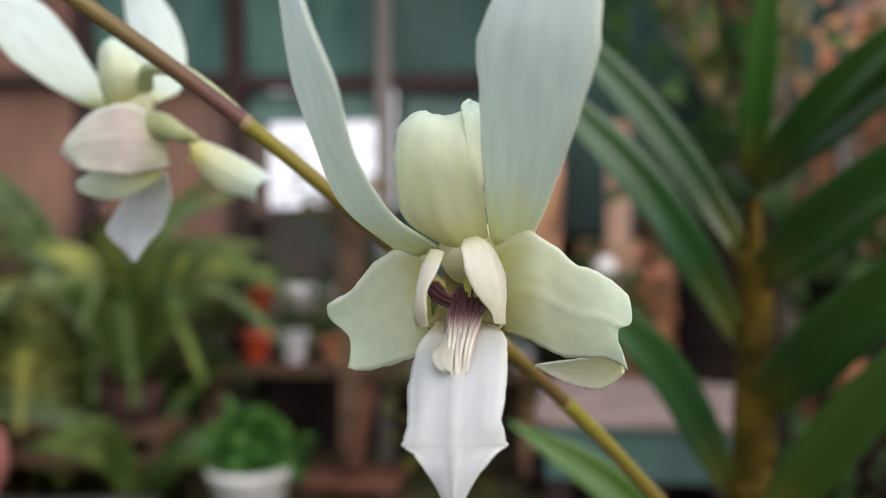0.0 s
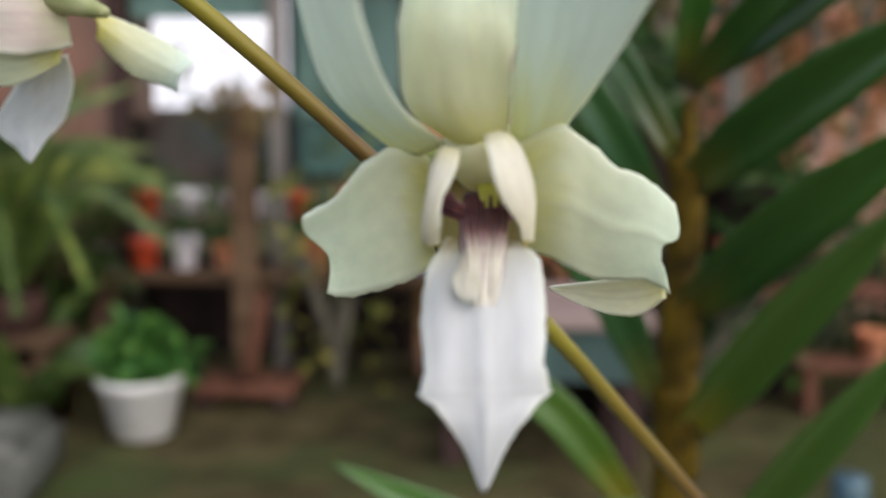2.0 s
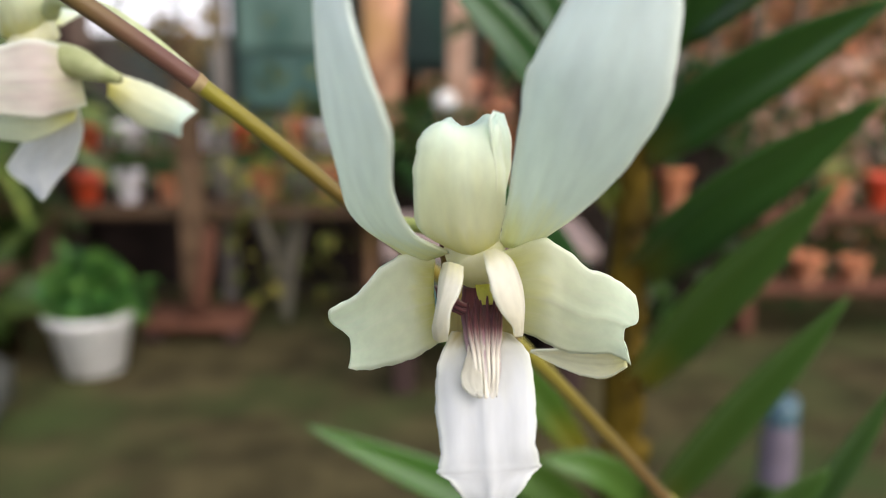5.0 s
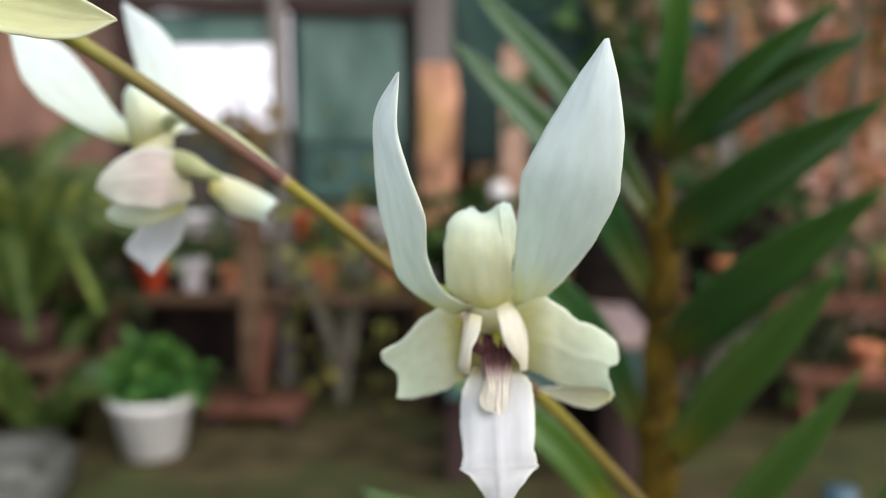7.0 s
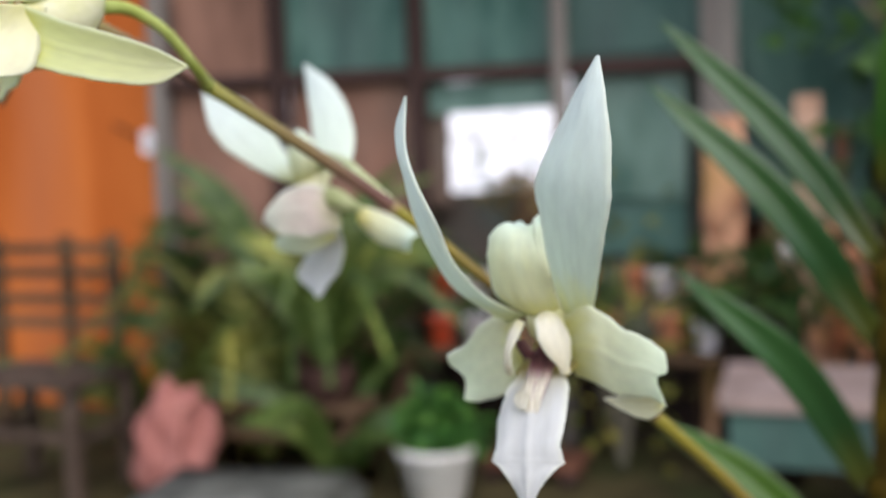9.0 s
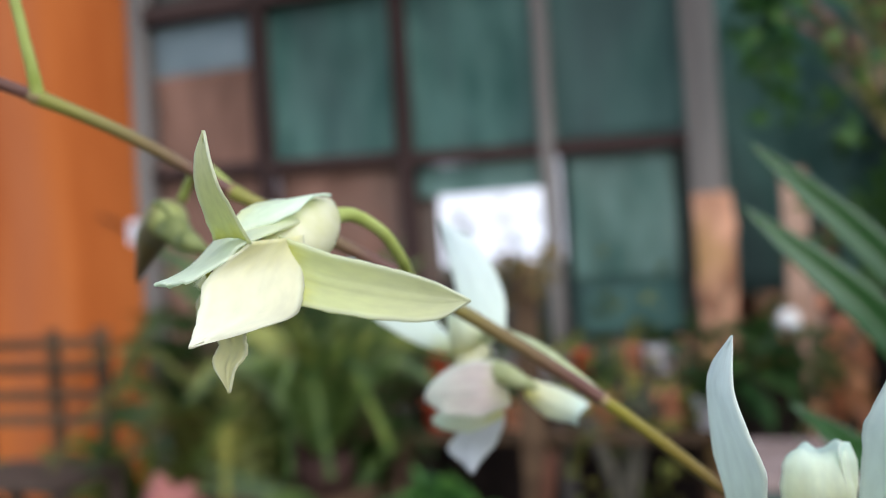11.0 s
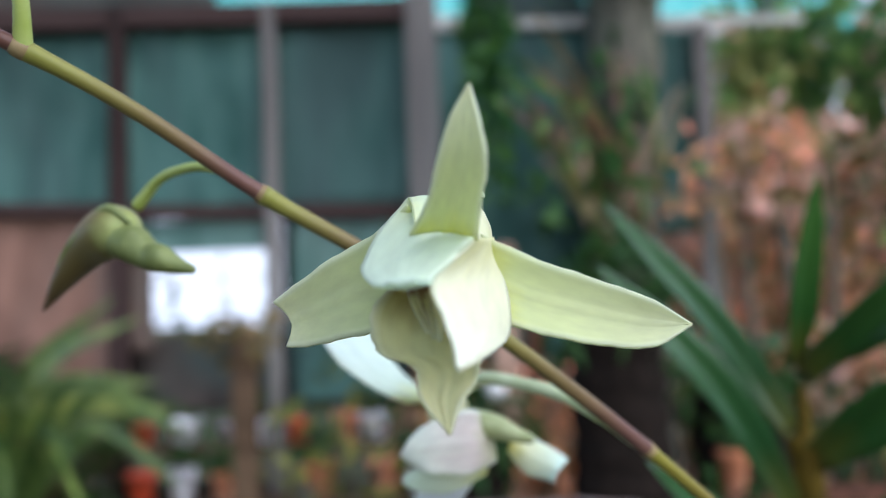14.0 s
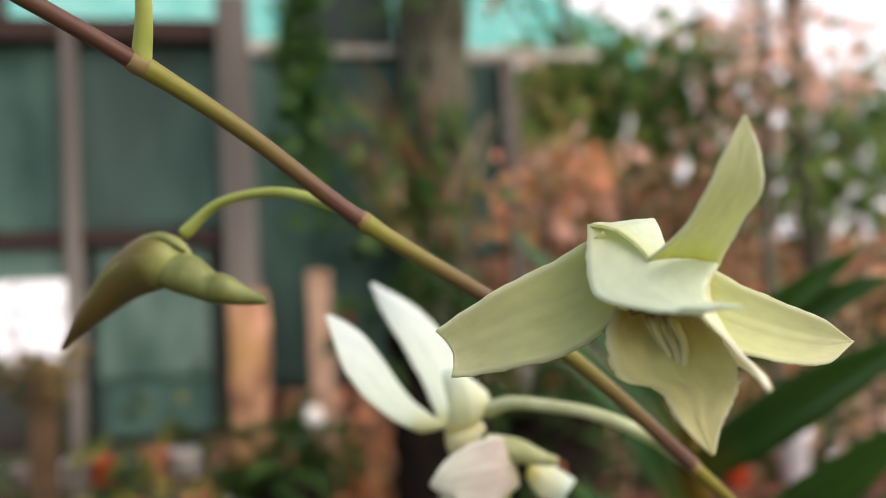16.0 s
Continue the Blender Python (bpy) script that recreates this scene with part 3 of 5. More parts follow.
for a, b in ((-1.43, -1.0), (-0.96, -0.565), (-0.525, -0.155)):
    sheet("shade_net", a - 0.022, b + 0.022, 1.10, 1.64, WY + 0.03, NET, "dark green shade net stretched between the posts", sag=0.03)
sheet("shade_net", -0.15, 0.45, 0.62, 1.73, WY + 0.45, NET, "dark green shade net stretched between the posts", sag=0.03)
sheet("wall_board", 0.06, 0.43, 1.752, 2.15, WY + 0.46, BOARD_G, "grey-brown board above the net")
sheet("shade_net", 0.453, 0.80, 1.02, 1.70, WY + 0.45, NET, "dark green shade net stretched between the posts", sag=0.03)
sheet("wall_board", -1.86, -1.475, 0.0, 1.125, WY + 0.03, BOARD, "brown painted board closing the lower wall")
sheet("wall_board", -1.86, -1.475, 1.125, 1.45, WY + 0.03, BOARD, "brown painted board of the upper wall")
sheet("panel_glass", -1.86, -1.475, 1.45, 1.62, WY + 0.03, GLASSB, "dusty grey-blue glass pane under the beam")
sheet("wall_board", -1.425, -1.003, 0.0, 1.11, WY + 0.03, BOARD, "brown painted board closing the lower wall")
sheet("panel_teal", -0.50, -0.20, 0.70, 1.06, WY + 0.03, GLASSY, "pale teal plastic panel leaning in the opening")
sheet("panel_teal", -0.50, -0.20, 0.55, 0.696, WY + 0.034, NET, "dull green plastic panel below the pale one")
sheet("panel_teal", -0.957, -0.566, 0.98, 1.07, WY + 0.03, GLASSY, "pale teal plastic strip below the rail")

# added board: keeps the glowing backdrop from showing above the beam
sheet("wall_board", -1.86, -0.70, 1.69, 2.05, WY + 0.03, BOARD_G, "grey-brown board added above the top beam to hide white sky")

# orange house wall
bm = box_bm((1.9, 0.12, 2.6), (-2.9, 2.75, 1.3), 0.01)
tagged(mesh_ob("wall_orange", bm, ORANGE, smooth=False), "bright orange painted house wall", "wall", kind="structure")

# green translucent roof sheets: over the wall and beyond
def roof(x0, x1, y0, z0, y1, z1, pitch=0.076, fall=0.0):
    bm = bmesh.new()
    k = int((x1 - x0) / pitch * 6)
    rows = []
    for i in range(k + 1):
        x = x0 + (x1 - x0) * i / k
        drop = fall * i / k
        dz = -drop + 0.009 * math.sin((x - x0) / pitch * math.tau)
        rows.append((bm.verts.new((x, y0, z0 + dz)), bm.verts.new((x, y1, z1 + dz))))
    for a, c in zip(rows, rows[1:]):
        bm.faces.new((a[0], c[0], c[1], a[1]))
    return tagged(mesh_ob("roof_sheet", bm, ROOFING), "translucent turquoise corrugated roof sheet with daylight behind", "roof", "roof sheets", "structure")


roof(-1.9, 2.9, 5.4, 2.62, 8.6, 4.34, fall=0.30)
tagged(wall_bar("roof_fascia", -0.2, 2.49, 2.9, 2.27, 0.07, PALEWOOD, 5.37, 0.03), "pale weathered board along the roof edge", "fascia", kind="structure")

# terracotta house wall far behind on the other side
bm = box_bm((2.7, 0.2, 1.8), (1.05, 5.2, 0.9), 0.01)
box_bm((1.8, 0.2, 1.2), (3.303, 5.2, 0.6), 0.01, bm=bm)
tagged(mesh_ob("wall_terracotta", bm, PLASTER, smooth=False), "stained rose-brown plastered garden wall", "wall", kind="structure")

# ---- orchid spray ----
spray = empty("orchid_spray", (0, 0, 0), "arching orchid spray with cream-white flowers and green buds", "orchid")
NU, NB, N3, N2 = (-0.1208, 0.0843, 0.8288), (-0.0930, 0.0998, 0.8108), (-0.0642, 0.1093, 0.7929), (-0.0334, 0.1254, 0.7683)
LOW1, LOW2 = (0.0138, 0.1545, 0.7208), (0.0302, 0.1695, 0.7002)
ST = [(-0.185, 0.045, 0.858), NU, NB, N3, N2, (-0.0095, 0.1355, 0.7460), LOW1, LOW2, (0.0512, 0.182, 0.6738), (0.072, 0.199, 0.6460), (0.086, 0.26, 0.57), (0.083, 0.345, 0.48)]


def joint(a, b, r, lower):
    """A joint of the stalk, swollen at its upper node and turning from green to purple-brown."""
    i, k = ST.index(a), ST.index(b)
    pts = [tuple(curve_at(ST, (i + (k - i) * q / 12) / (len(ST) - 1))) for q in range(13)]
    rad = [r * (1 + (0.08 if lower else 0.22) * math.exp(-q * 1.3) + 0.10 * math.exp(-(12 - q) * 1.6)) for q in range(13)]
    tube("stalk_joint", pts, rad, STEM_LOW if lower else STEM_UP, spray, along=48)


for a, b, r, low in ((ST[0], NU, 0.00106, 0), (NU, NB, 0.00117, 0), (NB, N3, 0.00124, 0), (N3, N2, 0.00129, 0), (N2, ST[5], 0.00118, 1), (ST[5], LOW1, 0.00125, 1), (LOW1, ST[8], 0.00142, 1), (ST[8], ST[11], 0.00179, 1)):
    joint(a, b, r, low)
for p in (NU, NB, N3, N2, ST[5]):
    i = ST.index(p) / (len(ST) - 1)
    pts = [tuple(curve_at(ST, i + q)) for q in (-0.0025, -0.0008, 0.0008, 0.003)]
    tube("node_ring", pts, [0.00116, 0.00146, 0.00140, 0.00116], STEM_RING, spray, along=8)

tube("pedicel", [N3, (-0.0612, 0.0996, 0.7962), (-0.0616, 0.0927, 0.8010), (-0.0638, 0.0860, 0.8040), (-0.0655, 0.0790, 0.8035)], [0.0013, 0.0010, 0.0010, 0.0011, 0.0014], PEDICEL, spray)
tube("pedicel", [N2, (-0.0400, 0.1275, 0.7735), (-0.0470, 0.1335, 0.7774), (-0.0533, 0.1400, 0.7790), (-0.0597, 0.1475, 0.7797), (-0.0632, 0.1540, 0.778)], [0.0013, 0.0013, 0.0012, 0.0012, 0.0013, 0.0016], PEDICEL_W, spray)
tube("pedicel", [NB, (-0.0975, 0.1030, 0.8140), (-0.1050, 0.1110, 0.8170), (-0.1130, 0.1180, 0.8165), (-0.1187, 0.1225, 0.8125)], [0.0012, 0.0009, 0.0008, 0.0008, 0.0011], PEDICEL, spray)
tube("pedicel", [NU, (-0.1200, 0.0815, 0.8360), (-0.1205, 0.078, 0.8480), (-0.1215, 0.070, 0.8540), (-0.1200, 0.063, 0.8500)], [0.0013, 0.0010, 0.0009, 0.0009, 0.0010], PEDICEL, spray)
tube("pedicel", [ST[5], (-0.006, 0.130, 0.7475), (-0.001, 0.121, 0.7485), (0.002, 0.112, 0.748), (0.003, 0.105, 0.7480)], [0.0013, 0.0011, 0.0010, 0.0011, 0.0015], PEDICEL, spray)

# buds
bud = tube("flower_bud", [(-0.1393, 0.1334, 0.7955), (-0.1345, 0.1300, 0.8005), (-0.1285, 0.1262, 0.8058), (-0.1232, 0.1224, 0.8082), (-0.1200, 0.1205, 0.8074), (-0.1182, 0.1195, 0.8062)], [0.0003, 0.0020, 0.0036, 0.0045, 0.0036, 0.0009], BUD, spray, sides=24, along=60, label="closed olive-brown bud with a blunt green spur")
tube("bud_spur", [(-0.1225, 0.1215, 0.8072), (-0.1185, 0.1190, 0.8058), (-0.1150, 0.1168, 0.8036), (-0.1128, 0.1152, 0.8030), (-0.1100, 0.1140, 0.8018), (-0.1066, 0.1126, 0.8008)], [0.0028, 0.0032, 0.0024, 0.0023, 0.0015, 0.0006], SPUR, bud, sides=20, along=40, ripple=0.02)
for dx, dy in ((-0.0012, -0.0030), (0.0012, -0.0036)):
    tube("bud_ridge", [(-0.1370 + dx * 0.2, 0.1322 + dy * 0.1, 0.7985), (-0.1310 + dx, 0.1275 + dy * 0.75, 0.8062 + dx), (-0.1240 + dx, 0.1226 + dy * 0.9, 0.8105 + dx), (-0.1195 + dx, 0.1195 + dy * 0.6, 0.8080 + dx)], [0.0002, 0.0006, 0.0009, 0.0003], SPUR, bud, sides=8, along=20)
tube("flower_bud", [(-0.1200, 0.063, 0.8510), (-0.1185, 0.0622, 0.8440), (-0.1172, 0.0615, 0.8370), (-0.1166, 0.0612, 0.8303)], [0.0009, 0.0024, 0.0021, 0.0003], BUD, spray, sides=18, along=30, label="small closed green bud hanging down")


def flower(origin, label, column_pts, column_r):
    """A flower of the spray: its column is the body; petals, sepals and lip are parts of it."""
    o = Vector(origin)
    ob = tube("flower", [tuple(Vector(p) / 1000) for p in column_pts], [r / 1000 for r in column_r], COLUMN, spray, sides=20, along=24, label=label)
    ob.location = o
    return ob


flower_a = flower((0.003, 0.1, 0.745), "open cream-white orchid flower with a purple-striped throat", [(0.4, 6, 7.0), (0.4, 3, 6.0), (0.5, -0.5, 5.0), (0.6, -2.8, 3.8)], [2.2, 3.5, 3.4, 2.5])
petal("petal", flower_a, [(5.6, 0.0, 6.6, 2.3, 0.0, 0.1), (7.1, -9.0, 12.8, 3.7, -1.0, -0.6), (8.5, -16.5, 19.4, 4.8, -2.5, -1.2), (9.5, -21.0, 24.8, 5.8, -3.0, -1.0), (10.3, -22.8, 28.8, 5.5, -2.8, -0.4), (11.9, -23.5, 34.6, 3.8, -2.5, -0.4), (13.1, -23.5, 39.4, 2.0, -1.5, -0.4), (14.0, -23.0, 43.8, 0.2, 0.0, -0.0)],
      cup=-0.9, mat=PETAL)
petal("petal", flower_a, [(-5.0, -1.0, 5.5, 2.3, -1.0, 0.5), (-9.6, -7.5, 10.1, 3.3, -1.5, -0.5), (-11.2, -16.0, 16.2, 2.8, -3.0, -0.4), (-11.6, -22.5, 22.9, 3.1, -4.0, -0.5), (-12.6, -25.8, 30.0, 2.2, -3.3, -1.6), (-12.7, -27.5, 34.7, 1.3, -1.5, -1.0), (-11.2, -29.0, 39.7, 0.1, 0.0, 0.1)],
      cup=-0.6, mat=PETAL)
petal("lateral_sepal", flower_a, [(-4.0, 1.0, -0.7, 0.3, 1.0, -5.4), (-6.9, -0.5, -0.9, 0.8, 1.5, -6.5), (-10.0, -0.5, -2.4, 0.7, 1.5, -6.3), (-13.2, 0.0, -4.4, 0.5, 1.5, -5.1), (-16.7, -0.3, -5.3, 2.1, 1.3, -3.7)],
      cup=0.8, mat=SEPAL, notch=2.2, corner=2.4)
petal("lateral_sepal", flower_a, [(4.0, 0.5, 0.7, 0.6, 1.5, -5.0), (7.9, -1.3, 1.2, 0.5, 2.3, -6.7), (10.8, -1.0, -0.2, 0.4, 2.0, -6.7), (13.5, -1.0, -1.5, 0.4, 1.5, -5.7), (16.0, -1.0, -1.9, 0.2, 1.0, -5.1), (18.4, -0.5, -3.3, -0.1, 0.5, -4.4), (20.0, -0.3, -5.0, -0.6, 0.3, -3.6)],
      cup=-0.6, mat=SEPAL, notch=1.4, corner=2.2, bite=2.2, along=48, across=24)
petal("sepal_tip_fold", flower_a, [(18.5, -0.2, -7.9, 0.2, 0.0, -0.9), (16.8, 1.5, -8.9, -0.1, 0.3, -2.0), (14.4, 4.0, -9.7, 0.0, 0.4, -1.9), (11.3, 6.4, -9.9, 0.1, 0.2, -1.2), (8.1, 8.0, -9.6, 0.0, 0.0, -0.1)],
      cup=0.9, mat=PETAL_WARM)
petal("dorsal_sepal", flower_a, [(0.5, -1.0, 6.7, 2.4, 0.0, 0.2), (-1.4, -5.5, 10.0, 4.5, 0.0, 0.5), (-1.8, -8.5, 15.1, 4.8, 0.0, -0.0), (-1.9, -9.0, 18.3, 4.4, 0.0, -0.0), (-1.8, -8.5, 20.4, 4.2, 0.0, 0.4), (-1.6, -7.0, 21.2, 3.7, 0.0, 0.5), (-1.2, -3.0, 20.8, 3.1, 0.0, 0.7)],
      cup=-1.8, mat=SEPAL_D, wave=0.2, flatten=1.5, dip=1.5)
petal("dorsal_sepal", flower_a, [(2.3, -7.0, 11.5, 0.2, 0.2, 0.0), (2.6, -8.0, 14.5, 0.7, 1.3, -0.1), (2.7, -8.2, 16.8, 0.9, 1.6, -0.2), (2.5, -8.4, 19.6, 1.1, 1.6, -0.4), (2.2, -8.2, 21.4, 1.0, 1.4, -0.3), (2.3, -7.6, 22.3, 0.5, 0.8, -0.2)],
      cup=0.6, mat=SEPAL_D)
petal("lip", flower_a, [(0.9, -5.3, -2.6, 3.3, 0.0, 0.1), (0.9, -7.0, -3.5, 4.2, 0.0, 0.2), (0.9, -8.6, -4.4, 4.8, -0.0, 0.2), (0.9, -10.5, -5.4, 5.2, 0.0, 0.2), (0.9, -13.5, -7.8, 5.2, 0.0, 0.0), (1.0, -16.0, -11.1, 4.9, 0.0, 0.4), (1.1, -16.8, -13.0, 5.25, 0.0, 0.2), (1.1, -17.0, -13.7, 5.2, 0.0, 0.2), (1.2, -17.2, -14.4, 4.2, 0.0, 0.2), (1.2, -17.6, -15.8, 3.0, 0.0, 0.2), (1.2, -18.0, -18.1, 1.5, 0.0, 0.2), (1.1, -18.0, -21.3, 0.2, 0.0, 0.0)],
      cup=-0.5, mat=LIP, wave=0.55, ribs=0.08, crease=0.22, jag=0.012, along=72, across=24)
petal("lip_callus", flower_a, [(-0.1, -8.0, -2.3, 0.4, 0.0, 0.0), (-0.3, -10.7, -3.8, 0.8, 0.0, 0.0), (-0.6, -13.1, -4.9, 1.1, 0.0, 0.0), (-0.4, -14.2, -5.9, 0.9, 0.0, -0.1), (0.1, -14.8, -6.4, 0.3, 0.0, 0.0)],
      cup=-0.3, mat=CALLUS, wave=0.3)
petal("lip_keel", flower_a, [(1.1, 1.0, 1.1, 2.0, 0.0, 0.1), (0.9, -3.0, -0.5, 2.2, 0.0, 0.1), (0.9, -7.3, -1.8, 2.0, 0.0, 0.1), (0.9, -9.8, -3.4, 1.7, 0.0, 0.1), (0.9, -12.2, -4.8, 1.5, 0.0, 0.1), (0.9, -13.0, -6.2, 1.2, 0.0, 0.0), (1.0, -13.5, -7.0, 0.8, 0.0, 0.0), (1.0, -13.6, -7.8, 0.3, 0.0, 0.0)],
      cup=-0.2, mat=KEEL_S, wave=0.15, ribs=0.3)
petal("throat_ledge", flower_a, [(-3.9, -2.2, 1.0, 0.3, 0.2, -1.3), (-2.6, -3.0, 0.6, 0.1, 0.3, -1.2), (-1.5, -3.8, 0.0, 0.0, 0.3, -1.0), (-0.4, -4.2, -0.4, 0.0, 0.1, -0.7)],
      cup=-0.3, mat=THROAT, wave=0.5, ribs=0.25)
petal("throat_ledge", flower_a, [(4.0, -2.6, 0.3, 0.2, 0.0, -1.0), (3.2, -3.6, -0.1, 0.0, 0.2, -1.0), (2.4, -4.2, -0.5, 0.0, 0.1, -0.6)],
      cup=-0.3, mat=THROAT, wave=0.4, ribs=0.2)
for x, top, back in ((-0.5, 0.7, 0.3), (0.15, 1.3, 0.0), (0.75, 0.9, 0.5), (1.4, 1.5, 0.1), (2.1, 1.0, 0.2), (2.7, 0.5, 0.6)):
    tube("lip_ridge", [tuple(Vector(q) / 1000) for q in ((x * 1.12, -4.6 + back, top), (x * 1.1, -5.8 + back, -0.5), (x, -8.0, -1.7), (0.9 + (x - 0.9) * 0.8, -10.4, -3.3), (0.9 + (x - 0.9) * 0.7, -12.7, -4.7), (0.9 + (x - 0.9) * 0.6, -13.4 - back, -6.4 - top * 0.6))], [0.00010, 0.00028, 0.00032, 0.00026, 0.00016, 0.00008], KEEL, flower_a, sides=10, along=30, ripple=0.06)
petal("throat_spot", flower_a, [(1.7, -3.0, 2.4, 1.4, 0.0, 0.1), (1.8, -3.6, 1.4, 1.3, 0.0, 0.0), (1.8, -3.9, 0.3, 0.9, 0.0, 0.0)],
      cup=-0.2, mat=CALLUS_G)
petal("throat", flower_a, [(0.5, 6.5, 5.0, 4.0, 0.0, 0.0), (0.7, 6.4, 2.6, 4.0, 0.0, 0.0), (0.8, 6.0, 0.6, 3.8, 0.0, -0.0), (0.9, 3.5, -0.4, 4.1, 0.0, 0.1), (0.9, -0.5, -1.7, 4.3, 0.0, 0.1), (0.6, -5.2, -3.0, 4.2, 0.0, 0.1)],
      cup=2.2, mat=THROAT_O)
petal("side_lobe", flower_a, [(-2.3, -6.3, 5.5, 1.0, -1.3, 0.2), (-2.7, -8.5, 3.9, 1.1, -1.5, 0.0), (-3.4, -9.5, 1.7, 0.7, -1.0, -0.1), (-3.7, -9.0, -0.7, 0.8, -1.0, 0.1), (-3.7, -7.5, -2.5, 0.7, -0.5, 0.1)],
      cup=-1.0, mat=SIDE)
petal("side_lobe", flower_a, [(1.8, -6.0, 6.8, 0.9, 1.0, -0.1), (2.6, -7.5, 5.7, 1.6, 2.5, -0.3), (3.4, -8.0, 3.3, 1.8, 3.0, -0.7), (4.0, -7.8, 0.7, 1.3, 2.3, -0.6), (4.6, -7.3, -1.0, 0.7, 1.3, -0.4), (4.8, -6.8, -2.3, 0.5, 0.8, -0.2)],
      cup=-1.2, mat=SIDE)
flower_b = flower((-0.0660, 0.1571, 0.7718), "half-turned cream-white orchid flower with a pink-flushed sepal", [(2, -1, 4), (0, -1, 3), (-2, -1, 1), (-3, 0, -2)], [2.2, 3.2, 3.4, 2.0])
petal("petal", flower_b, [(-6.9, 3.0, 2.6, 2.8, 0.0, 0.3), (-13.6, 2.0, 7.6, 2.4, 3.0, 1.9), (-19.0, -0.5, 14.0, 3.0, 5.5, 2.7), (-23.4, -2.5, 20.4, 2.3, 4.5, 2.9), (-27.9, -5.0, 26.8, 0.4, 0.0, 0.1)],
      cup=-0.8, mat=PETAL)
petal("petal", flower_b, [(-1.7, 5.0, 3.3, 3.3, 0.0, 0.6), (-1.2, 10.0, 8.4, 5.2, 0.0, -1.1), (-4.0, 16.0, 18.0, 6.0, 0.0, -1.1), (-9.2, 21.0, 27.1, 4.2, 0.0, 0.1), (-15.1, 24.0, 33.9, 0.3, 0.0, 0.1)],
      cup=-0.8, mat=PETAL)
petal("dorsal_sepal", flower_b, [(-2.1, -2.0, 2.9, 3.5, 0.0, 0.6), (-1.0, -5.0, 7.9, 4.2, 0.0, 0.5), (-2.5, -4.0, 12.2, 3.1, 0.0, -0.1), (-3.8, -2.0, 14.2, 1.3, 0.0, -0.0)],
      cup=-2, mat=SEPAL_D)
petal("lateral_sepal", flower_b, [(6.9, -5.0, -4.2, 0.8, 0.0, -4.6), (2.8, -10.0, -4.1, 0.4, 0.0, -6.1), (-3.2, -11.0, -4.5, -0.2, 0.0, -5.2), (-7.4, -10.0, -5.4, -0.0, 0.0, -3.4), (-10.3, -9.0, -6.5, 0.2, 0.0, -0.4)],
      cup=-0.7, mat=SEPAL_P, wave=0.5)
petal("lateral_sepal_edge", flower_b, [(6.5, -5.0, -9.1, -0.6, 0.0, -2.1), (-0.6, -5.0, -11.7, -0.5, 0.0, -2.7), (-7.0, -4.5, -11.9, -0.2, 0.0, -2.3), (-10.5, -4.0, -12.0, 0.0, 0.0, -0.8)],
      cup=-0.6, mat=SEPAL)
petal("lip", flower_b, [(0.9, 2.0, -9.8, 3.4, 0.0, 0.4), (-1.6, 5.0, -14.7, 5.1, 0.0, 0.7), (-5.6, 8.0, -20.2, 5.9, 0.0, 0.4), (-6.0, 9.0, -23.8, 2.9, 0.0, 0.7), (-6.3, 9.0, -27.0, 0.2, -0.0, 0.0)],
      cup=-0.6, mat=LIP_B, wave=0.4, crease=0.3)
petal("lateral_sepal", flower_b, [(10.2, -2.0, -5.3, 0.1, 0.0, -2.1), (14.9, 2.0, -9.0, -0.9, 0.0, -3.5), (19.3, 5.0, -11.4, -1.4, 0.0, -2.8), (21.8, 5.5, -12.9, -1.5, 0.0, -2.3)],
      cup=-1.5, mat=SEPAL_D, notch=1.0, jag=0.03)
tube("spur", [(0.002, -0.004, -0.001), (0.0075, -0.0065, -0.0018), (0.0115, -0.008, -0.0032), (0.0150, -0.0093, -0.0042)], [0.0028, 0.0025, 0.0016, 0.0008], SPUR_P, flower_b, sides=16, along=20)
flower_b.scale = (1.012, 1.012, 1.012)

flower_c = flower((-0.066, 0.062, 0.798), "nodding cream-green orchid flower seen from its side", [(0.8, 18.0, 7.5), (0.5, 14, 5.0), (0.0, 9, 2.4), (0.0, 2, 0.2), (-0.5, -3, -1.5)], [1.4, 4.0, 4.6, 3.0, 1.5])
petal("lateral_sepal", flower_c, [(-4.4, 4.0, 1.9, 0.3, 0.0, -4.9), (-8.4, 9.0, -1.2, 0.6, 0.0, -5.3), (-14.0, 12.0, -3.1, 0.2, 0.0, -4.8), (-18.4, 15.0, -4.9, 0.5, 0.0, -3.7), (-21.1, 16.0, -5.9, 0.8, 0.0, -2.7)],
      cup=1.2, mat=SEPAL_G, notch=1.0)
petal("lateral_sepal", flower_c, [(4.1, -2.0, -1.8, 1.2, 0.0, -4.6), (9.5, -0.0, -3.9, 0.7, 0.0, -4.0), (16.0, 2.5, -5.7, 0.4, 0.0, -3.5), (21.5, 4.0, -6.9, 0.2, 0.0, -2.5), (25.9, 5.5, -7.2, 0.1, 0.0, -0.1)],
      cup=1.2, mat=SEPAL_G)
petal("dorsal_sepal", flower_c, [(-1.0, -7.0, 2.2, 3.3, -1.0, -0.4), (0.1, -11.2, 5.2, 2.5, -0.7, -0.2), (0.9, -14.7, 8.5, 2.15, -0.8, -0.5), (1.2, -16.0, 11.7, 1.4, -0.5, -0.3), (1.7, -16.2, 15.0, 0.1, 0.0, -0.0)],
      cup=0.9, mat=SEPAL_G)
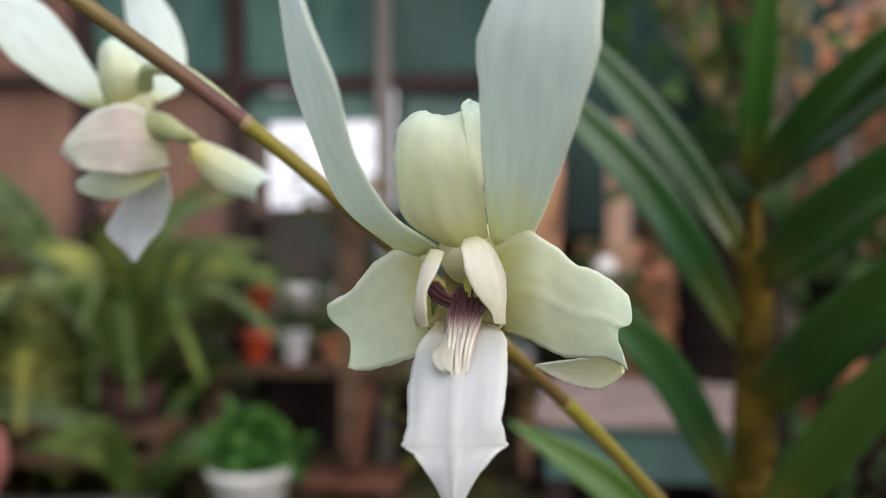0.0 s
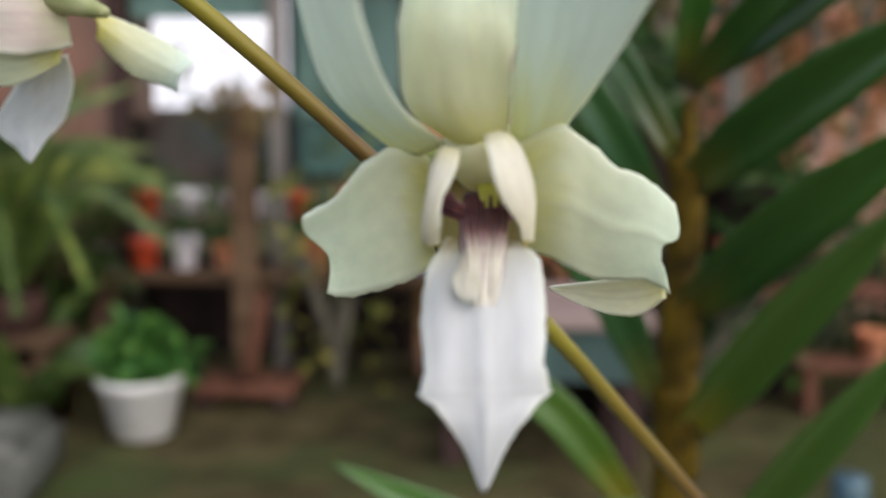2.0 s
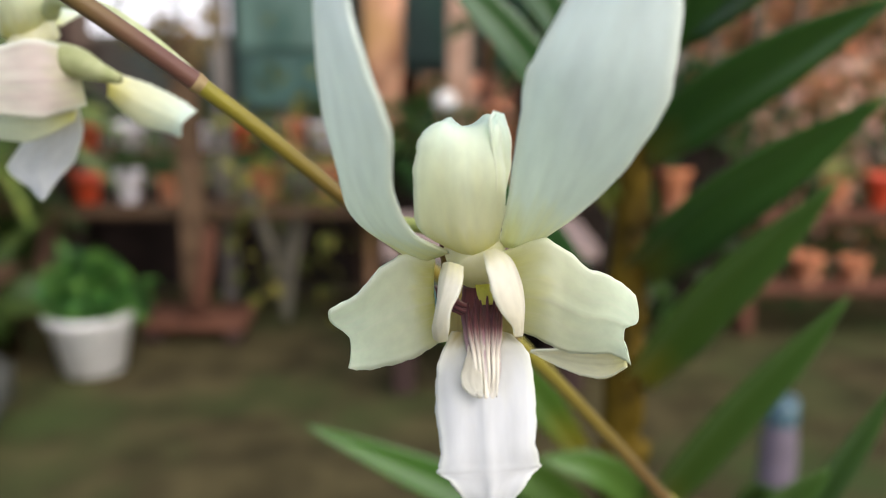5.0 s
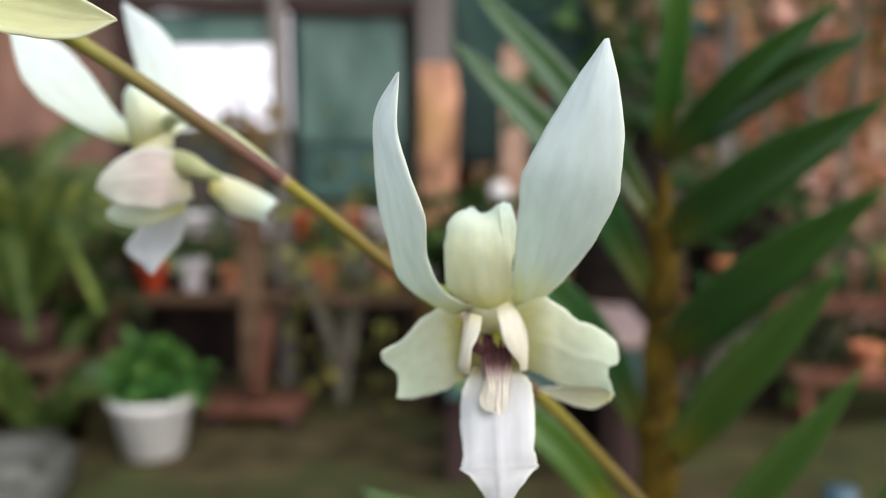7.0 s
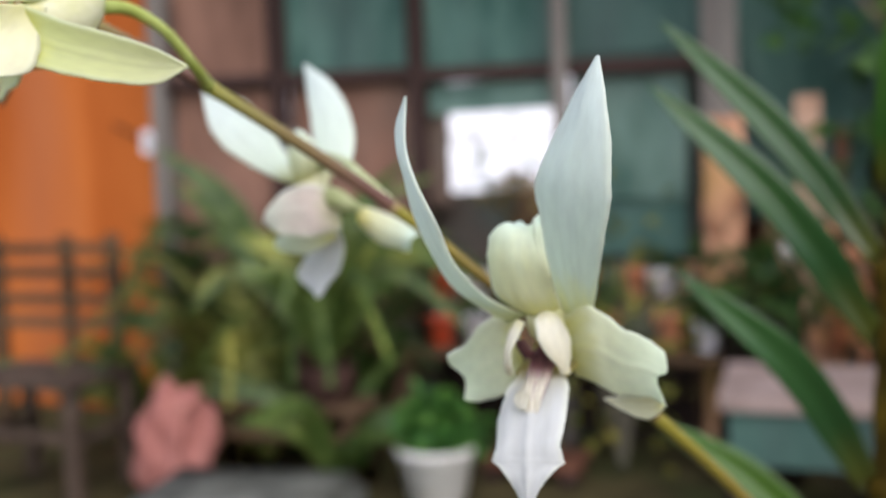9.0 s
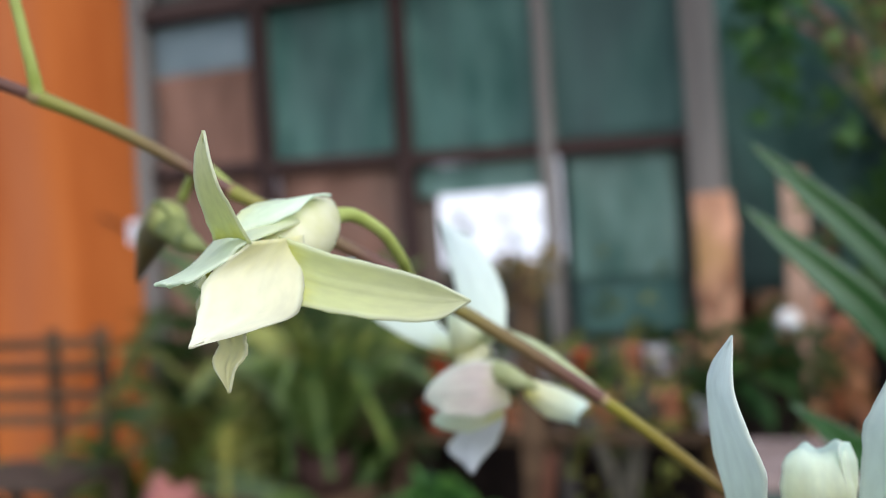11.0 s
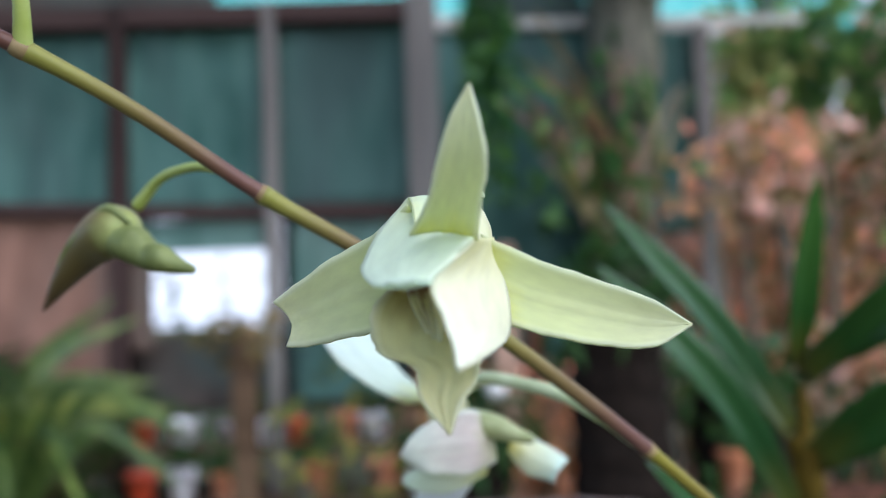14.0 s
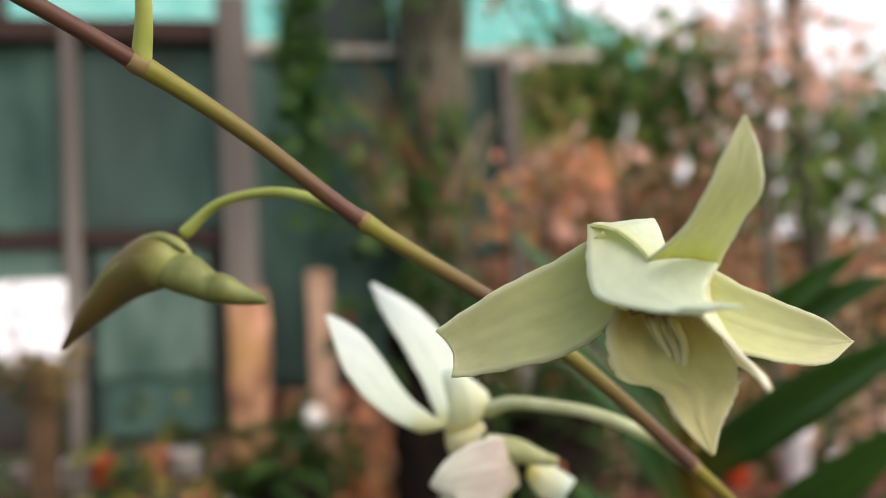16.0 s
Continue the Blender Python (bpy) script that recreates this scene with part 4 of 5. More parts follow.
petal("petal", flower_c, [(-1.2, 7.0, 6.3, 3.6, -1.6, -1.6), (-2.8, -2.7, 3.0, 4.7, -5.2, -1.0), (-4.7, -6.6, -0.1, 4.6, -3.1, 0.1), (-4.9, -13.2, -2.2, 2.7, -0.6, 0.1), (-4.1, -16.6, -2.4, 2.1, -0.9, -0.0), (-3.5, -18.9, -2.5, 1.3, -0.7, -0.0)],
      cup=-0.35, mat=PETAL_SKYLIT)
petal("petal", flower_c, [(3.2, -2.8, 2.4, 1.2, 5.2, 0.4), (1.6, -5.8, -2.1, 3.6, 5.6, -0.1), (2.2, -9.0, -6.5, 3.2, 6.3, -0.6), (1.6, -13.6, -8.5, 2.0, 4.2, -0.1), (0.1, -19.1, -9.8, 0.2, 0.1, 0.0)],
      cup=-0.4, mat=PETAL_WARM)
petal("lip", flower_c, [(-2.2, -2.5, -2.3, 4.2, -1.5, -0.3), (-3.0, -5.8, -6.0, 5.4, -2.3, -0.6), (-2.7, -7.4, -8.7, 5.1, -2.3, 0.1), (-1.4, -8.3, -10.5, 3.1, -1.8, -0.3), (-1.7, -9.3, -13.2, 1.8, -0.8, -0.1), (-1.0, -9.9, -16.3, 0.1, 0.0, -0.0)],
      cup=0.8, mat=LIP_G, wave=0.5, ribs=0.14, jag=0.02, along=72, across=24)
petal("calyx_back", flower_c, [(-4.3, 1.8, 5.5, 0.6, -6.8, -2.4), (-0.3, 4.8, 6.2, 0.1, -6.2, -2.2), (3.3, 8.8, 7.3, -0.8, -3.7, -1.2)],
      cup=-1.0, mat=PETAL_SKYLIT)
petal("throat", flower_c, [(-3.3, -5.5, -1.5, 3.2, -1.5, -0.4), (-3.4, -5.5, -2.2, 2.8, -1.3, -0.3), (-3.4, -5.3, -2.7, 2.0, -1.1, -0.2)],
      cup=0.5, mat=THROAT_B, wave=0.6)
petal("anther", flower_c, [(-4.6, -7.0, -1.4, 1.3, -0.5, -0.1), (-4.5, -6.5, -1.8, 1.1, -0.5, -0.1), (-4.3, -6.0, -2.2, 0.7, -0.5, -0.1)],
      cup=-0.4, mat=CALLUS_G, wave=0.5)
petal("lip_keel", flower_c, [(-3.5, -5.6, -2.4, 1.3, -0.6, -0.0), (-3.1, -6.1, -4.1, 1.3, -0.7, 0.0), (-2.4, -6.3, -6.0, 1.1, -0.7, -0.0), (-1.9, -6.0, -7.9, 0.5, -0.6, 0.0), (-1.5, -5.2, -9.0, 0.1, -0.2, 0.0)],
      cup=-0.2, mat=KEEL_G, wave=0.2, ribs=0.35)

# ---- cane orchid beside the spray ----
cane = empty("cane_orchid", (0.081, 0.36, 0.0), "tall leafy orchid cane with glossy strap leaves", "orchid plant")
CP = [(0.0, 0.0, 0.0), (0.003, 0.0, 0.25), (0.001, 0.0, 0.5), (0.0, 0.0, 0.62), (0.0, 0.0, 0.68), (0.0, 0.0, 0.72), (0.0, 0.0, 0.757)]
tube("cane", CP, [0.009, 0.009, 0.0085, 0.008, 0.007, 0.005, 0.002], CANE, cane, along=120, ripple=0.05)
for k in range(11):
    z = 0.26 + 0.044 * k
    r = 0.0092 - 0.0045 * max(0, (z - 0.55) / 0.2)
    tube("leaf_sheath", [(0.002, 0.0, z), (0.001, 0.0, z + 0.018), (0.001 - 0.002 * (-1) ** k, 0.0, z + 0.036)], [r, r * 1.08, r * 1.22], CANE, cane, along=10)


def cane_leaf(base, mid, tip, half, material=LEAF):
    """A strap leaf of the cane through three points of the place."""
    bm = bmesh.new()
    o = Vector((0.081, 0.36, 0.0))
    blade(bm, *(tuple(Vector(q) - o) for q in (base, mid, tip)), half, fold=0.5, n=18)
    lf = part("leaf", bm, material, cane)
    so = lf.modifiers.new("thickness", "SOLIDIFY")
    so.thickness = 0.0006


cane_leaf((0.0760, 0.3600, 0.7355), (0.0410, 0.3490, 0.7845), (-0.0044, 0.3310, 0.8330), 0.0070, LEAF_D)
cane_leaf((0.0757, 0.3600, 0.7023), (0.0390, 0.3400, 0.7590), (-0.0086, 0.3255, 0.8085), 0.0080, LEAF_D)
cane_leaf((0.0727, 0.3600, 0.6430), (0.0440, 0.3300, 0.6958), (0.0036, 0.3070, 0.7366), 0.0075, LEAF_D)
cane_leaf((0.0664, 0.3600, 0.5969), (0.0319, 0.3500, 0.6420), (-0.0119, 0.3400, 0.6729), 0.0075, LEAF_Y)
cane_leaf((0.0783, 0.3600, 0.7643), (0.0792, 0.3450, 0.8050), (0.0805, 0.3300, 0.8420), 0.0060)
cane_leaf((0.0795, 0.3540, 0.7610), (0.0985, 0.3185, 0.7908), (0.1225, 0.2850, 0.8170), 0.0064)
cane_leaf((0.0837, 0.3570, 0.7660), (0.1080, 0.3230, 0.7872), (0.1310, 0.2790, 0.8052), 0.0082)
cane_leaf((0.0830, 0.3570, 0.7270), (0.1060, 0.3170, 0.7552), (0.1325, 0.2670, 0.7840), 0.0104)
cane_leaf((0.0839, 0.3570, 0.6790), (0.1040, 0.3170, 0.7150), (0.1330, 0.2670, 0.7560), 0.0108)
cane_leaf((0.0852, 0.3570, 0.6310), (0.1035, 0.3220, 0.6790), (0.1260, 0.2780, 0.7290), 0.0100, LEAF_Y)
cane_leaf((0.0897, 0.3600, 0.5631), (0.1122, 0.3200, 0.6317), (0.1345, 0.2800, 0.6915), 0.0085, LEAF_Y)
cane_leaf((0.1446, 0.3400, 0.5599), (0.1487, 0.3100, 0.6145), (0.1522, 0.2800, 0.6604), 0.0070)
cane_leaf((0.1091, 0.3600, 0.5580), (0.0724, 0.3400, 0.5990), (0.0433, 0.3300, 0.6119), 0.0070, LEAF_Y)
cane_leaf((0.0810, 0.3600, 0.5470), (0.0268, 0.3500, 0.5811), (-0.0474, 0.3300, 0.6263), 0.0090)
cane_leaf((0.1242, 0.3600, 0.5474), (0.1347, 0.3500, 0.5820), (0.1415, 0.3400, 0.5923), 0.0070, LEAF_Y)
cane_leaf((0.1251, 0.3400, 0.5495), (0.1303, 0.3200, 0.5910), (0.1437, 0.3000, 0.6216), 0.0090, LEAF_Y)
cane_leaf((0.0806, 0.3600, 0.5551), (0.0403, 0.3500, 0.5938), (0.0126, 0.3400, 0.5985), 0.0080, LEAF_Y)

# ---- white pot with a herb ----
pot = empty("plant_pot", (-0.755, 2.05, 0.0), "white plastic pot with a leafy green herb on the ground", "plant pot")
part("pot", lathe_bm([(0.062, 0.0), (0.068, 0.002), (0.092, 0.120), (0.100, 0.124), (0.101, 0.140), (0.095, 0.141), (0.090, 0.125)]), WHITE_POT, pot)
part("soil", lathe_bm([(0.09, 0.112), (0.06, 0.124), (0.0001, 0.127)]), SOIL, pot)
rng = np.random.RandomState(5)
bm = bmesh.new()
for cx, cz, sx, sz, n in ((-0.055, 0.175, 0.055, 0.05, 90), (0.02, 0.19, 0.07, 0.065, 120), (0.085, 0.18, 0.04, 0.04, 45), (-0.01, 0.235, 0.05, 0.03, 40)):
    leaf_cloud(bm, rng, (cx, 0, cz), (sx, 0.06, sz), n, 0.048, 0.015)
tagged(part("herb_leaves", bm, MINT, pot), kind="stuff")


# ---- fern bank ----
def fern(name, place, count, length, seed, material=FERN, label="large green fern with arching fronds", spread=1.0, lean=0.7, wide=0.15):
    rng = np.random.RandomState(seed)
    th = empty(name, place, label, "fern", "ferns by the wall")
    for _ in range(count):
        az, ln = rng.rand() * math.tau, length * (0.6 + 0.6 * rng.rand())
        d = Vector((math.cos(az) * spread, math.sin(az) * spread, 0))
        tip = d * ln * lean + Vector((0, 0, ln * (0.35 + 0.5 * rng.rand())))
        mid = d * ln * lean * 0.45 + Vector((0, 0, ln * 0.75))
        bm = bmesh.new()
        pts = [(0, 0, 0), tuple(mid), tuple(tip)]
        last = None
        for i in range(1, 24):
            s = i / 24
            c = Vector(curve_at(pts, s))
            t = (Vector(curve_at(pts, min(1, s + 0.03))) - Vector(curve_at(pts, s - 0.03))).normalized()
            w = t.cross(Vector((0, 0, 1)))
            w = (w if w.length > 0.05 else Vector((1, 0, 0))).normalized()
            h = ln * wide * math.sin(min(1, s * 1.1 + 0.12) * 3.0) + 0.004
            k = ln * 0.008
            now = [bm.verts.new(c - w * k), bm.verts.new(c + w * k)]
            if last:
                bm.faces.new((last[0], last[1], now[1], now[0]))
                for q, sg in ((0, -1), (1, 1)):
                    a = c + w * sg * h + t * h * 0.5 - Vector((0, 0, h * 0.25))
                    tip_v = bm.verts.new(a)
                    bm.faces.new((last[q], tip_v, bm.verts.new(last[q].co.lerp(now[q].co, 0.6))))
            last = now
        tl = part("frond", bm, material, th)
    return th


fern("fern", (-1.22, 2.25, 0.0), 13, 0.70, 11, wide=0.11)
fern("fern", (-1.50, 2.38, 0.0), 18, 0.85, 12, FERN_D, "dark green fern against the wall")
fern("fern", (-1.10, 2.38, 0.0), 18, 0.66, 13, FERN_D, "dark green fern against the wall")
fern("fern", (-1.36, 2.15, 0.0), 14, 0.60, 18, FERN_O, "olive-green fern with feathery arching fronds", wide=0.12)
fern("fern", (-1.62, 2.12, 0.0), 12, 0.42, 14, FERN_O, "olive-green fern with feathery arching fronds", wide=0.14)
fern("fern", (-1.29, 2.16, 0.0), 6, 0.66, 20, FERN_Y, "yellow-green fern with feathery arching fronds", wide=0.11, lean=0.6)
fern("fern", (-1.46, 2.28, 0.0), 10, 0.70, 19, FROND_DRY, "withered brown fern among the green ones", wide=0.10)



def nest_fern(place, count, length, half, seed, material, label, lean=0.55, wall=1.0):
    """A rosette of broad undivided fronds, each with a midrib and a slightly wavy blade."""
    rng = np.random.RandomState(seed)
    th = empty("nest_fern", place, label, "fern", "nest ferns by the wall")
    for k in range(count):
        az, ln = (k + 0.7 * rng.rand()) / count * math.tau, length * (0.65 + 0.5 * rng.rand())
        d = Vector((math.cos(az), math.sin(az) * wall, 0))
        up = 0.55 + 0.4 * rng.rand()
        bm = bmesh.new()
        blade(bm, tuple(d * 0.015), tuple(d * ln * lean * 0.5 + Vector((0, 0, ln * up * 0.75))), tuple(d * ln * lean * 1.5 + Vector((0, 0, ln * up * (0.75 + 0.35 * rng.rand())))), half * (0.75 + 0.5 * rng.rand()), fold=0.25, n=14)
        lf = part("frond", bm, material, th)
        lf.modifiers.new("thickness", "SOLIDIFY").thickness = 0.001
    return th


nest_fern((-1.135, 2.20, 0.398), 11, 0.40, 0.025, 71, NEST, "long-leaved green nest fern in the dark hanging pot", 0.75, 0.5)
nest_fern((-1.47, 2.30, 0.0), 13, 0.78, 0.040, 72, NEST, "tall pale green nest fern with broad upright fronds", 0.40, 0.5)
nest_fern((-1.66, 2.20, 0.0), 11, 0.56, 0.032, 73, NEST, "yellow-green nest fern with broad arching fronds", 0.7, 0.6)
nest_fern((-1.02, 2.06, 0.0), 11, 0.34, 0.024, 75, STRAP, "low dark green nest fern beside the stone slab", 0.75)
nest_fern((-1.30, 2.36, 0.0), 12, 0.80, 0.036, 76, STRAP, "tall dark green nest fern against the wall", 0.35, 0.4)

strap = empty("strap_plant", (-1.08, 2.12, 0.30), "strap-leaved plant with long arching green leaves", "plant")
rg = np.random.RandomState(21)
for k in range(16):
    az, ln = rg.rand() * 6.28, 0.34 + 0.25 * rg.rand()
    d = Vector((math.cos(az), math.sin(az) * 0.6, 0))
    bm = bmesh.new()
    blade(bm, (0, 0, 0), tuple(d * ln * 0.5 + Vector((0, 0, ln * 0.62))), tuple(d * ln * 1.05 + Vector((0, 0, ln * (0.2 + 0.5 * rg.rand())))), 0.015, n=12)
    lf = part("leaf", bm, STRAP, strap)
    so = lf.modifiers.new("thickness", "SOLIDIFY")
    so.thickness = 0.001
part("pot", lathe_bm([(0.05, -0.10), (0.07, -0.06), (0.08, 0.01), (0.07, 0.01)], 24), DARKPOT, strap)

# ---- boards closing the bays behind the frame ----
sheet("wall_board", -1.003, -0.905, 0.70, 1.08, WY + 0.06, BOARD, "brown painted board beside the bright opening")
# shade beneath the shelves is put into this board's near-black colour
sheet("wall_board", -1.003, -0.12, 0.0, 0.30, WY + 0.16, DARKB, "dark board low on the wall, shade under the shelves in its colour")
sheet("wall_board", -1.003, -0.12, 0.52, 0.735, WY + 0.16, BOARD_G, "grey-brown board below the opening")
sheet("wall_board", -0.545, -0.13, 0.735, 1.08, WY + 0.16, BOARD_G, "grey-brown board behind the teal panel")
for z in (0.90,):
    tagged(wall_bar("window_bar", -0.905, z, -0.566, z, 0.010, PALE, WY + 0.10, 0.012), "thin pale bar across the bright opening", "window bar", kind="structure")
tagged(wall_bar("window_bar", -0.72, 0.735, -0.72, 0.98, 0.010, PALE, WY + 0.12, 0.012), "thin pale upright bar in the bright opening", "window bar", kind="structure")


# ---- shelves with pots ----
def shelf(x0, x1, y, z, material, legs=True, depth=0.16, label="weathered brown wooden shelf along the wall"):
    th = empty("wooden_shelf", ((x0 + x1) / 2, y, 0), label, "shelf", "shelves by the wall")
    w = x1 - x0
    for k in range(3):
        part("plank", box_bm((w, depth / 3 - 0.006, 0.022), (0, (k - 1) * depth / 3, z), 0.003), material, th, smooth=False)
    if legs:
        for sx in (-1, 1):
            for sy in (-1, 1):
                part("leg", box_bm((0.03, 0.03, z - 0.011), (sx * (w / 2 - 0.03), sy * (depth / 2 - 0.03), (z - 0.011) / 2), 0.003), material, th, smooth=False)
    return th


def small_pot(place, r, h, material, label, green=None, seed=1):
    th = empty("flower_pot", place, label, "flower pot", "pots on the shelves")
    part("pot", lathe_bm([(r * 0.68, 0), (r * 0.72, 0.001), (r * 0.95, h * 0.82), (r * 1.05, h * 0.84), (r * 1.06, h), (r * 0.98, h), (r * 0.94, h * 0.86)], 24), material, th)
    part("soil", lathe_bm([(r * 0.93, h * 0.84), (r * 0.5, h * 0.9), (0.0001, h * 0.9)], 24), SOIL, th)
    if green:
        rg = np.random.RandomState(seed)
        bm = bmesh.new()
        leaf_cloud(bm, rg, (0, 0, h + r * 0.9), (r * 1.3, r * 1.3, r * 1.1), 60, r * 0.9, r * 0.22)
        tagged(part("leaves", bm, green, th), kind="stuff")
    return th


shelf(-1.12, 0.06, 2.45, 0.30, BROWN_WOOD)
shelf(-1.12, -0.14, 2.66, 0.42, BROWN_WOOD, depth=0.10)
shelf(-1.36, -0.95, 2.1, 0.21, BROWN_WOOD)
shelf(-1.36, -0.95, 2.1, 0.14, BROWN_WOOD)
shelf(0.52, 1.70, 2.40, 0.29, RUST, label="rust-brown wooden plant shelf before the fence")
shelf(0.80, 1.60, 2.30, 0.12, RUST, depth=0.12, label="low rust-brown plank shelf before the fence")
POTS = [(-0.885, 2.47, 0.311, 0.042, 0.075, RED), (-0.775, 2.47, 0.311, 0.036, 0.085, PALE), (-0.985, 2.47, 0.311, 0.028, 0.06, GREYP), (-0.945, 2.66, 0.431, 0.044, 0.070, RED), (-0.822, 2.66, 0.431, 0.050, 0.070, PALE), (-0.665, 2.47, 0.311, 0.036, 0.075, TERRA), (-0.70, 2.66, 0.431, 0.034, 0.060, GREYP), (-0.60, 2.66, 0.431, 0.05, 0.07, PALE), (-0.50, 2.66, 0.431, 0.035, 0.07, RED), (-0.42, 2.50, 0.311, 0.045, 0.09, TERRA), (-0.36, 2.66, 0.431, 0.04, 0.08, TERRA), (-0.28, 2.66, 0.431, 0.045, 0.075, PALE), (-0.24, 2.48, 0.311, 0.045, 0.09, TERRA), (-0.14, 2.46, 0.311, 0.04, 0.08, PALE), (0.66, 2.40, 0.301, 0.042, 0.11, TERRA), (1.09, 2.40, 0.301, 0.036, 0.075, TERRA), (1.39, 2.40, 0.301, 0.05, 0.15, PALE), (1.56, 2.40, 0.301, 0.045, 0.06, PALE), (1.22, 2.42, 0.301, 0.04, 0.09, RED), (0.99, 2.30, 0.131, 0.04, 0.07, TERRA), (1.11, 2.30, 0.131, 0.036, 0.06, TERRA), (1.45, 2.30, 0.131, 0.04, 0.07, TERRA)]
for k, (x, y, z, r, h, m) in enumerate(POTS):
    small_pot((x, y, z), r, h, m, {RED: "small bright red plastic flower pot", PALE: "small pale lilac-white plastic pot", TERRA: "small orange terracotta flower pot", GREYP: "small grey flower pot"}[m] + " on the shelf", FERN_Y if abs(x - 1.09) < 0.01 else BUSH if k % 2 and x < 0.5 else None, k)

# wooden stand with a rust-brown foot
stand = empty("wooden_stand", (-0.57, 2.3, 0), "upright brown wooden stand on a rust-brown foot", "stand")
part("foot", box_bm((0.25, 0.15, 0.026), (0.005, 0, 0.043), 0.004), RUST, stand, smooth=False)
for sx in (-1, 1):
    part("runner", box_bm((0.04, 0.16, 0.03), (sx * 0.1, 0, 0.015), 0.003), TIMBER, stand, smooth=False)
part("upright", box_bm((0.06, 0.05, 0.68), (0, 0, 0.41), 0.006), BROWN_WOOD, stand, smooth=False)
part("brace", box_bm((0.035, 0.03, 0.22), (0.03, -0.03, 0.18), 0.004, Matrix.Rotation(0.2, 4, "Y")), RUST, stand, smooth=False)
rg = np.random.RandomState(77)
bm = bmesh.new()
leaf_cloud(bm, rg, (0.0, 0.0, 0.74), (0.10, 0.08, 0.06), 70, 0.05, 0.012)
tagged(part("dry_plant", bm, DRYG, stand), kind="stuff")

# dark pot hanging among the ferns
dark_pot = empty("dark_pot", (-1.135, 2.2, 0.222), "dark brown hanging-basket pot among the ferns", "plant pot")
part("pot", lathe_bm([(0.055, 0.0), (0.07, 0.02), (0.088, 0.16), (0.094, 0.165), (0.095, 0.19), (0.088, 0.19), (0.08, 0.16)], 30), DARKPOT, dark_pot)
part("soil", lathe_bm([(0.083, 0.165), (0.05, 0.175), (0.0001, 0.178)], 30), SOIL, dark_pot)

# stone slab
bm = bmesh.new()
bmesh.ops.create_cube(bm, size=1, matrix=Matrix.Translation((-1.06, 1.66, 0.065)) @ Matrix.Rotation(radians(8), 4, "Z") @ Matrix.Diagonal((0.48, 0.34, 0.13, 1)))
bmesh.ops.bevel(bm, geom=list(bm.edges), offset=0.03, segments=3, affect="EDGES")
bmesh.ops.subdivide_edges(bm, edges=list(bm.edges), cuts=2, use_grid_fill=True)
for v in bm.verts:
    v.co += v.co.normalized() * 0.012 * noise.noise(v.co * 14)
    v.co.z = max(v.co.z, 0.0)
tagged(mesh_ob("stone_slab", bm, STONE), "rough grey stone slab lying on the ground", "stone")

# low wooden stool and slatted rack before the orange wall
stool = empty("wooden_stool", (-1.79, 1.9, 0), "low weathered dark brown wooden stool", "stool")
part("seat", box_bm((0.38, 0.26, 0.026), (0, 0, 0.305), 0.004), STOOLW, stool, smooth=False)
for sx in (-1, 1):
    for sy in (-1, 1):
        part("leg", box_bm((0.035, 0.035, 0.292), (sx * 0.165, sy * 0.105, 0.146), 0.004), STOOLW, stool, smooth=False)
    part("stretcher", box_bm((0.025, 0.18, 0.025), (sx * 0.165, 0, 0.16), 0.003), STOOLW, stool, smooth=False)
part("stretcher", box_bm((0.30, 0.025, 0.03), (0, -0.105, 0.17), 0.003), STOOLW, stool, smooth=False)
rack = empty("slatted_rack", (-2.02, 2.2, 0), "brown slatted wooden rack before the orange wall", "rack")
for sx in (-1, 1):
    part("post", box_bm((0.035, 0.035, 0.66), (sx * 0.22, 0, 0.33), 0.004), BROWN_WOOD, rack, smooth=False)
part("post", box_bm((0.03, 0.03, 0.66), (0.05, 0, 0.33), 0.004), BROWN_WOOD, rack, smooth=False)
for z in (0.40, 0.47, 0.55, 0.62):
    part("slat", box_bm((0.50, 0.016, 0.032), (0, -0.026, z), 0.003), BROWN_WOOD, rack, smooth=False)

# pink sack
bm = bmesh.new()
bmesh.ops.create_icosphere(bm, subdivisions=4, radius=1)
for v in bm.verts:
    d = v.co.copy()
    v.co = Vector((d.x * 0.095, d.y * 0.08, d.z * 0.16)) * (1 + 0.45 * noise.noise(d * 2.2) + 0.22 * noise.noise(d * 5))
    v.co.z = max(v.co.z, -0.12)
    v.co += Vector((-1.40, 1.9, 0.13))
tagged(mesh_ob("plastic_sack", bm, PINK), "crumpled faded pink plastic sack on the ground", "sack")

# white tag and cable on the orange wall
bm = box_bm((0.05, 0.01, 0.08), (-2.02, 2.684, 0.95), 0.004)
tagged(mesh_ob("wall_tag", bm, PALE, smooth=False), "small white tag fixed to the orange wall", "tag")

tagged(tube("wall_cable", [(-2.16, 2.683, 1.02), (-2.02, 2.682, 0.95), (-1.93, 2.680, 0.90), (-1.92, 2.64, 0.70)], [0.005] * 4, DARKB, sides=8, along=20), "thin dark cable sagging across the orange wall", "cable")

